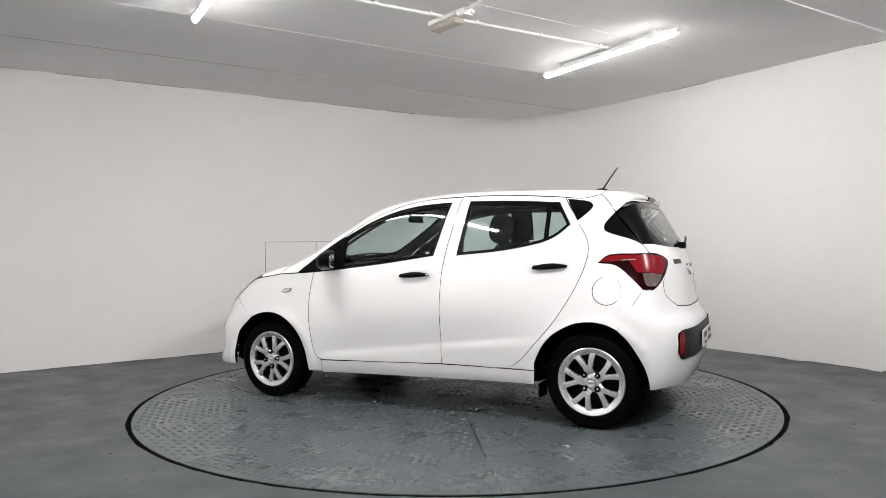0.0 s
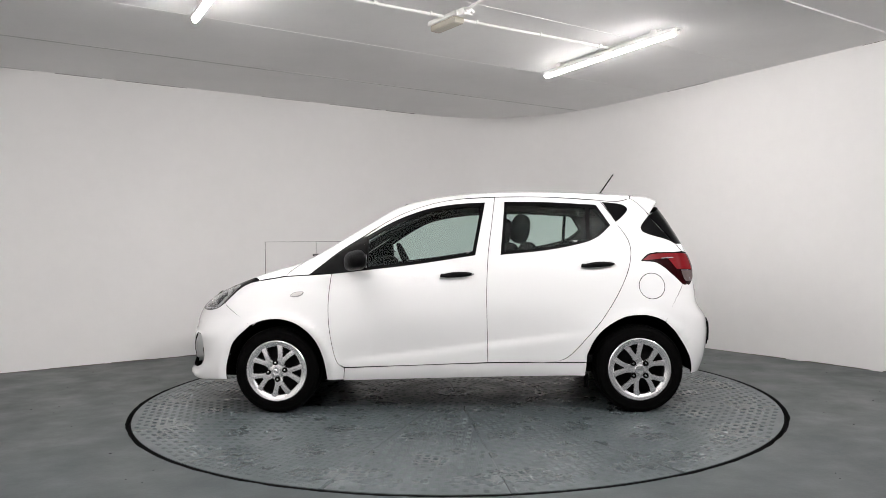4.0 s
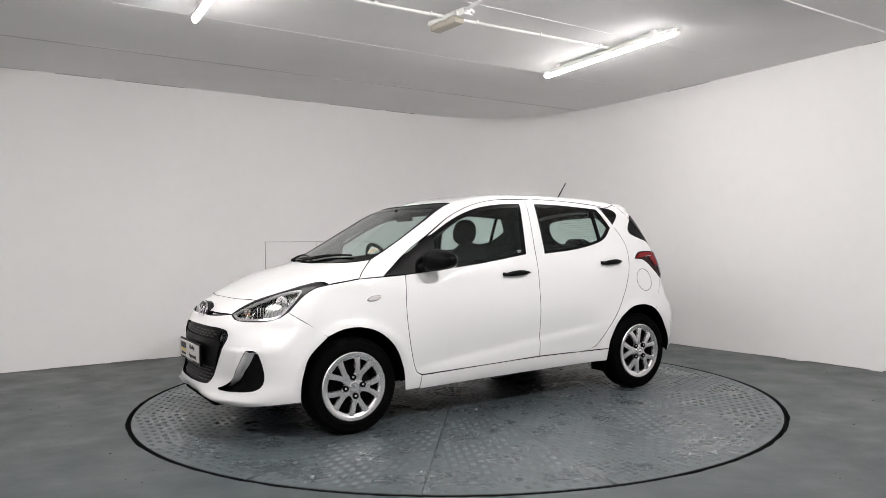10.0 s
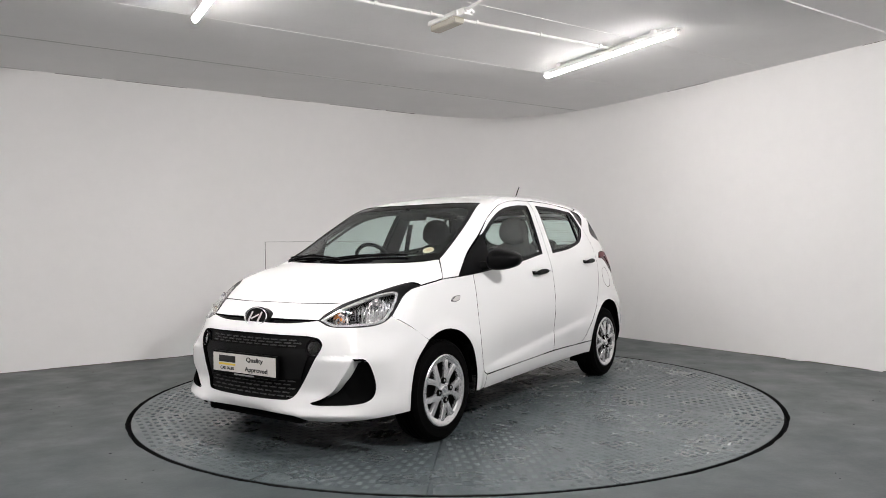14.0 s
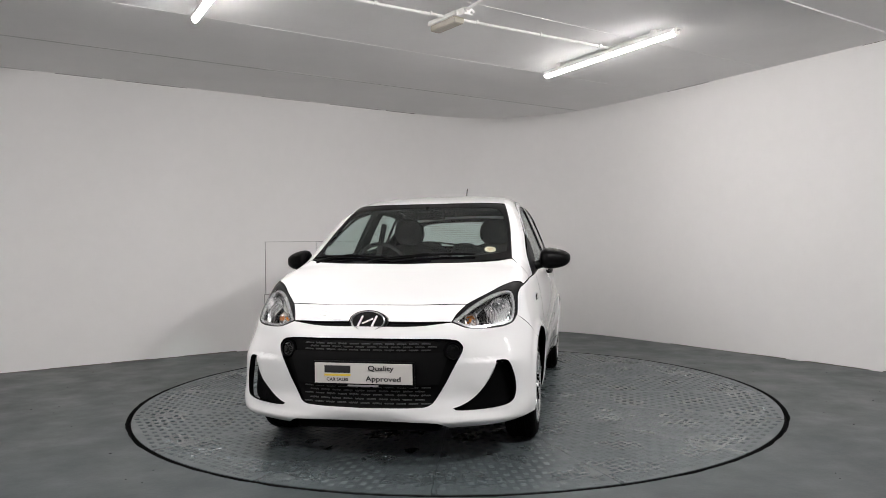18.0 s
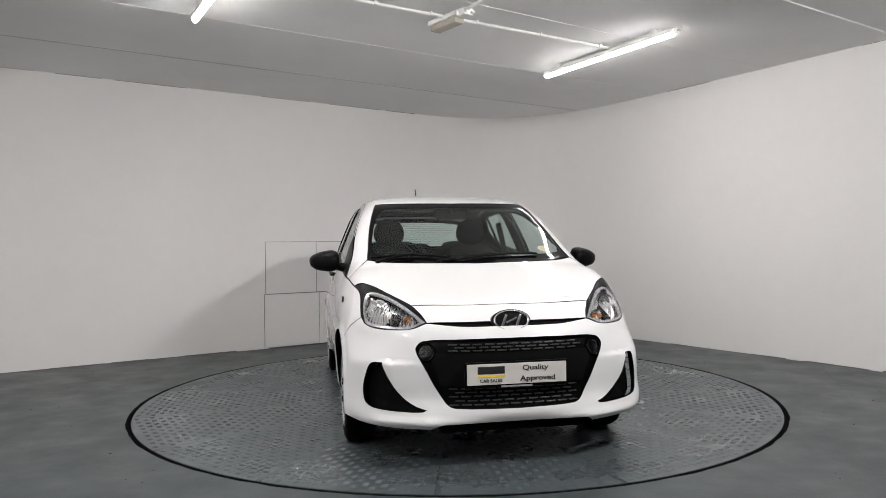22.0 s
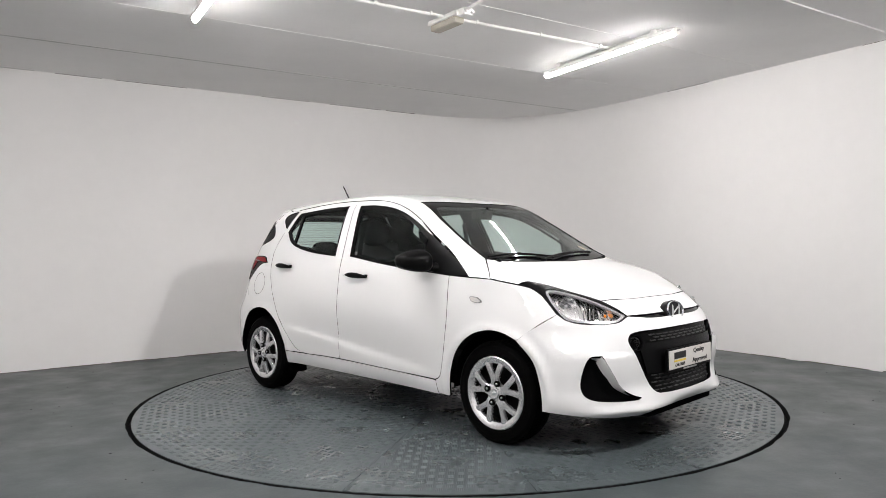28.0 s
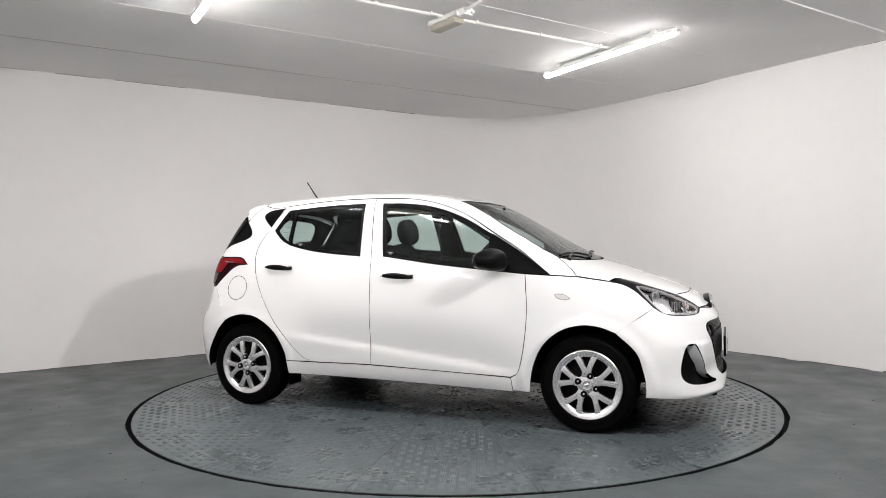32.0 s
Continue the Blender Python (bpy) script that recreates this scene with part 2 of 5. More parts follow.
# ---- the room ----
def building():
    plan = [(-5.2, 3.075), (-5.2, 3.075), (-2.85, 3.11), (0.5, 3.16), (1.76, 3.18), (2.16, 3.15), (2.62, 2.98), (2.95, 2.66), (3.2, 2.25), (3.33, 1.7),
            (3.35, 0.7), (3.32, -1.5), (3.27, -6.6), (3.27, -6.6)]
    run = catmull(plan, 8, closed=False)
    t = 0.15

    def wall(name, pts, label, paint=None):
        pts = np.array(pts)
        d = np.gradient(pts, axis=0)
        nrm = np.stack([-d[:, 1], d[:, 0]], 1)
        nrm /= np.linalg.norm(nrm, axis=1, keepdims=True)
        vs, fs = [], []
        for (u, v), (a, b) in zip(pts, nrm):
            vs += [room(u, v, -0.1), room(u, v, CEIL + 0.05), room(u + a * t, v + b * t, CEIL + 0.05), room(u + a * t, v + b * t, -0.1)]
        for i in range(len(pts) - 1):
            o = 4 * i
            for k in range(4):
                fs.append((o + k, o + (k + 1) % 4, o + 4 + (k + 1) % 4, o + 4 + k))
        fs += [(0, 3, 2, 1), tuple(len(vs) - 4 + k for k in range(4))]
        me = mesh_of(name, vs, fs, [paint or M_WALL], smooth=True)
        me.set_sharp_from_angle(angle=radians(30))
        ob = new(name, me)
        return tagged(ob, label, kind="structure")

    wall("wall_north", run, "white painted plaster wall with a rounded corner")
    wall("wall_south", [(3.27, -6.6), (-5.2, -6.6)], "unseen back wall, grey to cut bounced light", M_BACK_WALL)
    wall("wall_west", [(-5.2, -6.6), (-5.2, 3.075)], "white painted plaster wall")
    # floor with the round pit of the turntable
    R = 2.276
    seg = 256
    rnd = random.Random(3)
    vs, fs = [], []
    for k in range(seg):
        a = 2 * math.pi * k / seg
        c, s = math.cos(a), math.sin(a)
        # the concrete edge is slightly chipped
        e = R + rnd.choice((-0.003, -0.001, 0.0, 0.0, 0.001, 0.004))
        vs += [(e * c, e * s, 0), (R * c, R * s, -0.06), (2.6 * c, 2.6 * s, 0)]
    for k in range(seg):
        i, j = 3 * k, 3 * ((k + 1) % seg)
        fs += [(i, j, j + 1, i + 1), (i, i + 2, j + 2, j)]
    far = []
    for k in range(seg):
        a = 2 * math.pi * k / seg
        c, s = math.cos(a), math.sin(a)
        q = 14 / max(abs(c), abs(s))
        far.append(len(vs))
        vs.append((q * c, q * s, 0))
    for k in range(seg):
        i, j = 3 * k + 2, 3 * ((k + 1) % seg) + 2
        fs.append((i, far[k], far[(k + 1) % seg], j))
    o = len(vs)
    vs += [(R * math.cos(2 * math.pi * k / seg), R * math.sin(2 * math.pi * k / seg), -0.06) for k in range(seg)]
    fs.append(tuple(range(o, o + seg)))
    fm = [1 if i < 2 * seg and i % 2 == 0 else 0 for i in range(len(fs) - 1)] + [1]
    floor = new("floor", mesh_of("floor", vs, fs, [M_FLOOR, M_RUBBER_LINE], face_mats=fm))
    tagged(floor, "scuffed grey-green painted concrete floor", kind="structure")
    # ceiling boards with cover strips over the joints
    bm = bmesh.new()
    c = room(-0.95, -1.75, CEIL + 0.05)
    box(bm, Matrix.Translation(c) @ pose(0, 0, 0, 0, 0, 34.3), 9.0, 10.2, 0.1)
    for v, w, h in ((0.78, 0.016, 0.003), (-0.47, 0.022, 0.004), (-1.65, 0.03, 0.014), (-2.9, 0.022, 0.004), (-4.1, 0.022, 0.004), (-5.3, 0.022, 0.004)):
        box(bm, Matrix.Translation(room(-0.95, v, CEIL - h / 2 + 0.001)) @ pose(0, 0, 0, 0, 0, 34.3), 8.4, w, h)
    n = len(bm.faces)
    box(bm, Matrix.Translation(room(-0.95, 1.995, CEIL - 0.0005)) @ pose(0, 0, 0, 0, 0, 34.3), 8.4, 0.007, 0.003)
    bm.faces.ensure_lookup_table()
    for f in bm.faces[n:]:
        f.material_index = 1
    me = bpy.data.meshes.new("ceiling")
    bm.to_mesh(me)
    bm.free()
    me.materials.append(M_CEIL)
    me.materials.append(M_SEAM)
    tagged(new("ceiling", me), "pale grey boarded ceiling with white cover strips", kind="structure")


building()


# ---- ceiling lights ----
def batten_light(tube):
    ob = new("batten_light")
    L = 1.57
    part("housing", boxed(0.046, L - 0.02, 0.030, 0.006, pose(0, 0, -0.047)), M_TRIM_WHITE, ob, "white enamelled batten housing")
    for x in (-0.0265, 0.0265):
        part("skirt", boxed(0.003, L - 0.04, 0.014, 0.001, pose(x, 0, -0.062)), M_TRIM_WHITE, ob, "white side lip")
    bm = bmesh.new()
    n = 12
    prof = [(0.0245 * math.cos(a), -0.062 + 0.034 * math.sin(a)) for a in [math.pi * (1.0 + k / n) for k in range(n + 1)]]
    for y0, y1, s0, s1 in ((-L / 2 + 0.03, L / 2 - 0.03, 1, 1), (-L / 2 + 0.03, -L / 2 + 0.005, 1, 0.6), (L / 2 - 0.03, L / 2 - 0.005, 1, 0.6)):
        a = [bm.verts.new((x * s0, y0, -0.062 + (z + 0.062) * s0)) for x, z in prof]
        b = [bm.verts.new((x * s1, y1, -0.062 + (z + 0.062) * s1)) for x, z in prof]
        for k in range(n):
            bm.faces.new((a[k], a[k + 1], b[k + 1], b[k]))
        if s1 < 1:
            bm.faces.new(b)
    part("diffuser", bm, tube, ob, "glowing white diffuser", smooth=True)
    part("feed_pipe", rod(bmesh.new(), (0.012, -L * 0.40, -0.012), (0.012, L * 0.40, -0.012), 0.008, 10), M_TRIM_WHITE, ob, "thin white feed conduit", smooth=True)
    for y in (-L * 0.36, L * 0.36):
        part("bracket", boxed(0.05, 0.05, 0.034, 0.006, pose(0, y, -0.016)), M_TRIM_WHITE, ob)
    part("end_cap", boxed(0.054, 0.022, 0.056, 0.010, pose(0, -L / 2 - 0.002, -0.064)), M_TRIM_WHITE, ob, "white end cap with cable gland")
    part("gland", rod(bmesh.new(), (0, -L / 2 - 0.012, -0.058), (0, -L / 2 - 0.045, -0.058), 0.009, 10), M_TRIM_WHITE, ob, smooth=True)
    return tagged(ob, "long white tube light fixed under the ceiling, switched on", "ceiling light", "tube lights")


# the last three are unseen, added to balance light on walls and car
LIGHT_ROWS = [(1.47, -0.15), (-1.76, -0.13), (-3.2, -3.4), (-4.2, -1.3), (1.7, -3.7)]
# added lamp out of view, aimed over the car at the long wall
FLOODS = [(0.0, -3.5)]


def lights():
    for tube_mat, (u, v) in zip(M_TUBES + M_REAR_FILL, LIGHT_ROWS):
        batten_light(tube_mat).matrix_basis = Matrix.Translation(room(u, v, CEIL)) @ pose(0, 0, 0, 0, 0, 31.5)


lights()


def added_flood(u, v):
    """An unseen compact lamp, added under the ceiling to throw the car's shadow on the long wall."""
    eye = room(u, v, CEIL - 0.12)
    aim = room(-1.2, 3.1, 0.6)
    m = Matrix.Translation(eye) @ (eye - aim).to_track_quat("Z", "Y").to_matrix().to_4x4()
    ob = new("added_flood")
    part("housing", boxed(0.21, 0.19, 0.06, 0.012, m @ pose(0, 0, 0.031)), M_TRIM_WHITE, ob, "white die-cast housing")
    part("lens", boxed(0.17, 0.15, 0.006, 0.002, m), M_FLOOD, ob, "glowing frosted lens")
    part("bracket", boxed(0.05, 0.05, 0.13, 0.006, Matrix.Translation(room(u, v, CEIL - 0.06)) @ pose(0, 0, 0, 0, 0, 34.3) @ pose(0, -0.07, 0)), M_TRIM_WHITE, ob)
    return tagged(ob, "unseen compact flood light added to throw the car's shadow on the wall", "flood light", "flood lights")


M_FLOOD = glow("added_flood_glow", (1.0, 0.965, 0.955), FLOOD_POWER)
for u, v in FLOODS:
    added_flood(u, v)


def ceiling_fittings():
    along = pose(0, 0, 0, 0, 0, 34.3)
    # conduit along the ceiling with its clips
    c = new("conduit")
    tagged(c, "white plastic conduit clipped under the ceiling", "conduit")
    a, b = Vector((-1.50, -1.185, CEIL - 0.016)), Vector((1.325, 0.64, CEIL - 0.016))
    part("pipe", rod(bmesh.new(), a, b, 0.0115, 12), M_TRIM_WHITE, c, smooth=True)
    for t in (0.12, 0.35, 0.48, 0.60, 0.78, 0.97):
        p = a.lerp(b, t)
        part("clip", boxed(0.02, 0.04, 0.026, 0.004, Matrix.Translation(p + Vector((0, 0, 0.002))) @ along), M_TRIM_WHITE, c)
    c2 = new("conduit")
    tagged(c2, "short white plastic conduit branching under the ceiling", "conduit")
    a, b = Vector((0.02, -0.24, CEIL - 0.018)), Vector((0.95, -1.85, CEIL - 0.018))
    part("pipe", rod(bmesh.new(), a, b, 0.0115, 12), M_TRIM_WHITE, c2, smooth=True)
    # emergency bulkhead
    e = new("emergency_light")
    m = Matrix.Translation((-0.02, -0.20, CEIL)) @ pose(0, 0, 0, 0, 0, -52)
    part("back_box", boxed(0.34, 0.11, 0.035, 0.01, m @ pose(0, 0, -0.02)), M_TRIM_WHITE, e)
    part("diffuser", boxed(0.30, 0.09, 0.05, 0.018, m @ pose(-0.01, 0, -0.058)), M_CLOUDY, e, "clouded plastic diffuser, off")
    part("gland_box", boxed(0.08, 0.08, 0.05, 0.008, m @ pose(0.20, 0, -0.026)), M_TRIM_WHITE, e)
    for y in (-0.026, 0.026):
        part("gland", rod(bmesh.new(), m @ Vector((0.235, y, -0.03)), m @ Vector((0.262, y, -0.03)), 0.011, 10), M_TRIM_WHITE, e, smooth=True)
    tagged(e, "unlit emergency bulkhead light on the ceiling", "emergency light")


M_CLOUDY = material("clouded_plastic", (0.50, 0.46, 0.39), 0.25, grain=0.1, grain_size=40)
ceiling_fittings()


def wall_boards():
    """Painted access boards screwed on the long wall."""
    ax = (room(0.5, 3.16) - room(-2.85, 3.11)).normalized()
    p0 = room(-0.352, 3.142)
    n = Vector((ax.y, -ax.x, 0))
    for u0, u1, z0, z1, tk in ((0.0, 0.596, 0.602, 1.172, 0.010), (0.602, 1.35, 0.602, 1.172, 0.010), (-0.018, 0.625, 0.012, 0.594, 0.014), (0.631, 1.35, 0.012, 0.594, 0.014)):
        bm = boxed(u1 - u0, tk, z1 - z0, 0.002)
        c = p0 + ax * (u0 + u1) / 2 + n * (tk / 2 - 0.004)
        m = Matrix((ax, -n, Vector((0, 0, 1)))).transposed().to_4x4()
        m.translation = (c.x, c.y, (z0 + z1) / 2)
        ob = part("wall_board", bm, M_WALL, None, at=m)
        part("joint", boxed(u1 - u0 + 0.007, 0.004, z1 - z0 + 0.007, 0, pose(0, 0.5 * tk - 0.003, 0)), M_JOINT, ob, "dark open joint round the board")
        tagged(ob, "white painted access board fixed on the wall", "wall board", "wall boards")


def joint_lines():
    """Broken dark lines where wall meets ceiling and floor."""
    rnd = random.Random(5)
    for name, z, h0, keep in (("ceiling_joint", CEIL, 0.0028, 0.35), ("floor_joint", 0.0, 0.007, 0.9)):
        vs, fs = [], []
        for run in (((-5.1, 3.077), (-2.85, 3.11)), ((-2.85, 3.11), (0.5, 3.16)), ((0.5, 3.16), (1.76, 3.18)), ((3.35, 0.7), (3.32, -1.5)), ((3.32, -1.5), (3.27, -6.5))):
            (u0, v0), (u1, v1) = run
            L = math.hypot(u1 - u0, v1 - v0)
            nx, ny = (v1 - v0) / L, -(u1 - u0) / L
            s = 0.0
            while s < L:
                d = rnd.uniform(0.05, 0.5)
                e = min(s + d, L)
                if rnd.random() < keep:
                    hh = h0 * rnd.uniform(0.5, 1.5)
                    k = len(vs)
                    for q in (s, e):
                        a = q / L
                        for off, zz in ((-0.005, 0), (0.0025, 0), (0.0025, hh * (1 if z == 0 else -1)), (-0.005, hh * (1 if z == 0 else -1))):
                            vs.append(room(u0 + (u1 - u0) * a + nx * off, v0 + (v1 - v0) * a + ny * off, z + zz))
                    fs += [(k + i, k + (i + 1) % 4, k + 4 + (i + 1) % 4, k + 4 + i) for i in range(4)] + [(k, k + 1, k + 2, k + 3), (k + 4, k + 5, k + 6, k + 7)]
                s = e
        tagged(new(name, mesh_of(name, vs, fs, [M_JOINT])), "dirty open joint along the wall", kind="structure")


wall_boards()
joint_lines()


def grit():
    """Dark crumbs and flakes lying on the floor round the turntable."""
    rnd = random.Random(11)
    vs, fs = [], []
    for k in range(150):
        a, r = rnd.uniform(0, 2 * math.pi), rnd.uniform(2.32, 4.3)
        x, y, w, h = r * math.cos(a), r * math.sin(a), rnd.uniform(0.003, 0.010), rnd.uniform(0.0015, 0.005)
        o = len(vs)
        q = rnd.uniform(0, 6)
        for j in range(5):
            b = q + j * 1.257 + rnd.uniform(-0.3, 0.3)
            vs.append((x + w * math.cos(b), y + w * rnd.uniform(0.5, 1) * math.sin(b), 0.0))
        vs.append((x, y, h))
        fs += [(o + j, o + (j + 1) % 5, o + 5) for j in range(5)]
    tagged(new("floor_grit", mesh_of("floor_grit", vs, fs, [M_GAP])), "dark crumbs and flakes lying on the floor", "grit", kind="stuff")


grit()


# ---- turntable ----
def make_turntable():
    tt = new("turntable")
    tagged(tt, "round steel turntable of grey painted tread plate", "turntable")
    R, seg = 2.245, 16
    gap = 0.0007
    a0 = 8.0
    step = 360 / seg
    k_n = 10
    # one wedge of plate, its edges chamfered
    def wedge(bm_r):
        h = radians(step / 2)
        off = gap / math.sin(h)
        rim = [(bm_r * math.cos(-h + 2 * h * k / k_n), bm_r * math.sin(-h + 2 * h * k / k_n)) for k in range(k_n + 1)]
        d = gap
        inner = [(0.02 + off, 0.0)]
        rim[0] = (rim[0][0] + d * math.sin(h), rim[0][1] + d * math.cos(h))
        rim[-1] = (rim[-1][0] + d * math.sin(h), rim[-1][1] - d * math.cos(h))
        return inner + rim
    out = wedge(R)
    n = len(out)
    c = np.mean(out, 0)
    top = [(x + (c[0] - x) * 0.0015, y + (c[1] - y) * 0.0015, 0.0) for x, y in out]
    vs = top + [(x, y, -0.0025) for x, y in out] + [(x, y, -0.05) for x, y in out]
    fs = [tuple(range(n))]
    for lv in (0, n):
        fs += [(lv + k, lv + n + k, lv + n + (k + 1) % n, lv + (k + 1) % n) for k in range(n)]
    me = mesh_of("plate", vs, fs, [M_PLATE])
    # raised bars of the tread, in groups of five, turned by turns
    cell = 0.047
    bars_v, bars_f = [], []
    h = radians(step / 2)
    lx, wx, hz = 0.0165, 0.0031, 0.0011
    shape = np.array([(-lx, 0, 0), (-lx * 0.55, wx, 0), (lx * 0.55, wx, 0), (lx, 0, 0), (lx * 0.55, -wx, 0), (-lx * 0.55, -wx, 0),
                      (-lx * 0.6, 0, hz), (lx * 0.6, 0, hz)])
    faces = [(0, 6, 1), (1, 6, 7, 2), (2, 7, 3), (3, 7, 4), (4, 7, 6, 5), (5, 6, 0)]
    for i in range(0, 60):
        for j in range(-26, 27):
            cx, cy = i * cell + 0.02, j * cell
            r = math.hypot(cx, cy)
            if not (0.12 < r < R - 0.03) or abs(cy) > cx * math.tan(h) - 0.03:
                continue
            flip = (i + j) % 2
            for b in range(-2, 3):
                o = b * 0.0082
                q = np.stack([shape[:, 1] + o, shape[:, 0], shape[:, 2]], 1) * (1, -1, 1) if flip else shape + (0, o, 0)
                k = len(bars_v)
                bars_v += [(x + cx, y + cy, z) for x, y, z in q]
                bars_f += [tuple(k + w for w in f) for f in faces]
    bars = mesh_of("tread_relief", bars_v, bars_f, [M_PLATE])
    for k in range(seg):
        m = pose(0, 0, 0, 0, 0, a0 + step / 2 + step * k)
        p = part("plate", me, None, tt, at=m)
        t = part("tread_relief", bars, None, p)
        tagged(t, kind="stuff")
    bm = lathe(bmesh.new(), [(R - 0.003, -0.05), (R + 0.002, -0.05), (R + 0.002, -0.004), (R - 0.003, -0.003), (R - 0.003, -0.05)], 160)
    part("rim_band", bm, M_RUBBER_LINE, tt, "black edge band")
    return tt


turntable = make_turntable()


# ---- the shape of the car's skin, x forward, y left, z up ----
def hermite(xs, ys):
    """A smooth curve through a few points, flat past its ends."""
    xs, ys = np.asarray(xs, float), np.asarray(ys, float)
    d = np.diff(ys) / np.diff(xs)
    m = np.concatenate([d[:1], (d[1:] * np.diff(xs)[:-1] + d[:-1] * np.diff(xs)[1:]) / (xs[2:] - xs[:-2]), d[-1:]])
    x = np.linspace(xs[0], xs[-1], 4001)
    i = np.clip(np.searchsorted(xs, x) - 1, 0, len(xs) - 2)
    h = xs[i + 1] - xs[i]
    t = (x - xs[i]) / h
    y = ((2*t**3 - 3*t*t + 1) * ys[i] + (t**3 - 2*t*t + t) * h * m[i]
         + (3*t*t - 2*t**3) * ys[i + 1] + (t**3 - t*t) * h * m[i + 1])
    return lambda q: np.interp(q, x, y)


# centre line of bonnet, windscreen and roof: x, z
TOP = hermite((-2.0, -1.62, -1.45, -1.1, -0.7, -0.3, 0.0, 0.2, 0.38, 0.6, 1.0, 1.09, 1.17, 1.3, 1.5, 1.65, 1.78, 1.86, 2.0),
              (1.378, 1.415, 1.437, 1.469, 1.489, 1.493, 1.478, 1.45, 1.405, 1.29, 1.065, 1.015, 0.985, 0.940, 0.874, 0.823, 0.77, 0.735, 0.62))
CROWN = hermite((-2.0, -1.2, -0.3, 0.4, 1.0, 1.2, 1.6, 2.0), (0.08, 0.075, 0.06, 0.055, 0.055, 0.024, 0.030, 0.06))
# half width at heights (rows) along the car (columns)
WZ = (0.15, 0.25, 0.42, 0.55, 0.68, 0.82, 0.93, 1.0, 1.2, 1.42, 1.6)
WX = (-1.8, -1.45, -1.1, -0.5, 0.2, 0.75, 1.15, 1.45, 1.8)
WROWS = (
    (0.72, 0.77, 0.77, 0.73, 0.73, 0.76, 0.79, 0.79, 0.75),
    (0.75, 0.80, 0.81, 0.787, 0.787, 0.80, 0.82, 0.82, 0.78),
    (0.775, 0.812, 0.83, 0.815, 0.812, 0.82, 0.83, 0.82, 0.78),
    (0.785, 0.815, 0.83, 0.826, 0.824, 0.825, 0.83, 0.81, 0.76),
    (0.78, 0.803, 0.815, 0.826, 0.825, 0.818, 0.81, 0.79, 0.73),
    (0.71, 0.76, 0.79, 0.81, 0.81, 0.80, 0.78, 0.745, 0.68),
    (0.67, 0.73, 0.765, 0.79, 0.79, 0.77, 0.75, 0.71, 0.64),
    (0.64, 0.705, 0.742, 0.768, 0.768, 0.745, 0.715, 0.67, 0.61),
    (0.56, 0.63, 0.665, 0.69, 0.69, 0.68, 0.64, 0.6, 0.55),
    (0.46, 0.535, 0.57, 0.59, 0.59, 0.58, 0.55, 0.5, 0.45),
    (0.37, 0.44, 0.48, 0.50, 0.50, 0.49, 0.46, 0.4, 0.35))
_rows = [hermite(WX, r) for r in WROWS]
def half_width(x, z):
    x, z = np.broadcast_arrays(np.asarray(x, float), np.asarray(z, float))
    zz = np.clip(z, WZ[0], WZ[-1])
    v = np.stack([r(x) for r in _rows])
    ws = np.array(WZ)
    d = np.diff(v, axis=0) / np.diff(ws).reshape((-1,) + (1,) * x.ndim)
    m = np.concatenate([d[:1], (d[1:] + d[:-1]) / 2, d[-1:]])
    i = np.clip(np.searchsorted(ws, zz) - 1, 0, len(ws) - 2)
    h = ws[i + 1] - ws[i]
    t = (zz - ws[i]) / h
    g = lambda a, k: np.take_along_axis(a, k[None], 0)[0]
    return ((2*t**3 - 3*t*t + 1) * g(v, i) + (t**3 - 2*t*t + t) * h * g(m, i)
            + (3*t*t - 2*t**3) * g(v, i + 1) + (t**3 - t*t) * h * g(m, i + 1))
# nose and tail on the centre line: z, x
NOSE = hermite((0.10, 0.2, 0.27, 0.35, 0.45, 0.55, 0.63, 0.70, 0.76, 0.85, 1.1), (1.82, 1.90, 1.945, 1.925, 1.925, 1.922, 1.905, 1.875, 1.83, 1.74, 1.45))
TAIL = hermite((0.10, 0.2, 0.3, 0.45, 0.55, 0.62, 0.68, 0.8, 0.95, 1.05, 1.3, 1.5), (-1.60, -1.66, -1.71, -1.742, -1.745, -1.73, -1.69, -1.665, -1.645, -1.605, -1.46, -1.34))
def smax(a, b, k):
    h = np.clip(0.5 + 0.5 * (a - b) / k, 0, 1)
    return b + (a - b) * h + k * h * (1 - h)
HUBS = (1.1925, -1.1925)
HANDLES = ((-0.01, 0.898), (-0.935, 0.953))
def relief(x, z):
    """How far the flanks stand proud or dip: arch lips, the door crease, the cups behind the handles."""
    out = 0.0
    for hx in HUBS:
        r = np.hypot(x - hx, (z - 0.27) * 1.03)
        out = out + 0.011 * np.exp(-((r - 0.375) / 0.032) ** 2)
    d = z - (0.365 + (0.75 - x) * 0.115)
    fade = np.clip((0.80 - x) / 0.25, 0, 1) * np.clip((x + 0.95) / 0.3, 0, 1)
    out = out - 0.012 * fade * np.where(d > 0, np.exp(-(d / 0.15) ** 2), np.exp(-(d / 0.038) ** 2))
    for hx, hz in HANDLES:
        out = out - 0.013 * np.exp(-((x - hx) / 0.075) ** 2 - ((z - hz) / 0.026) ** 2)
    return out
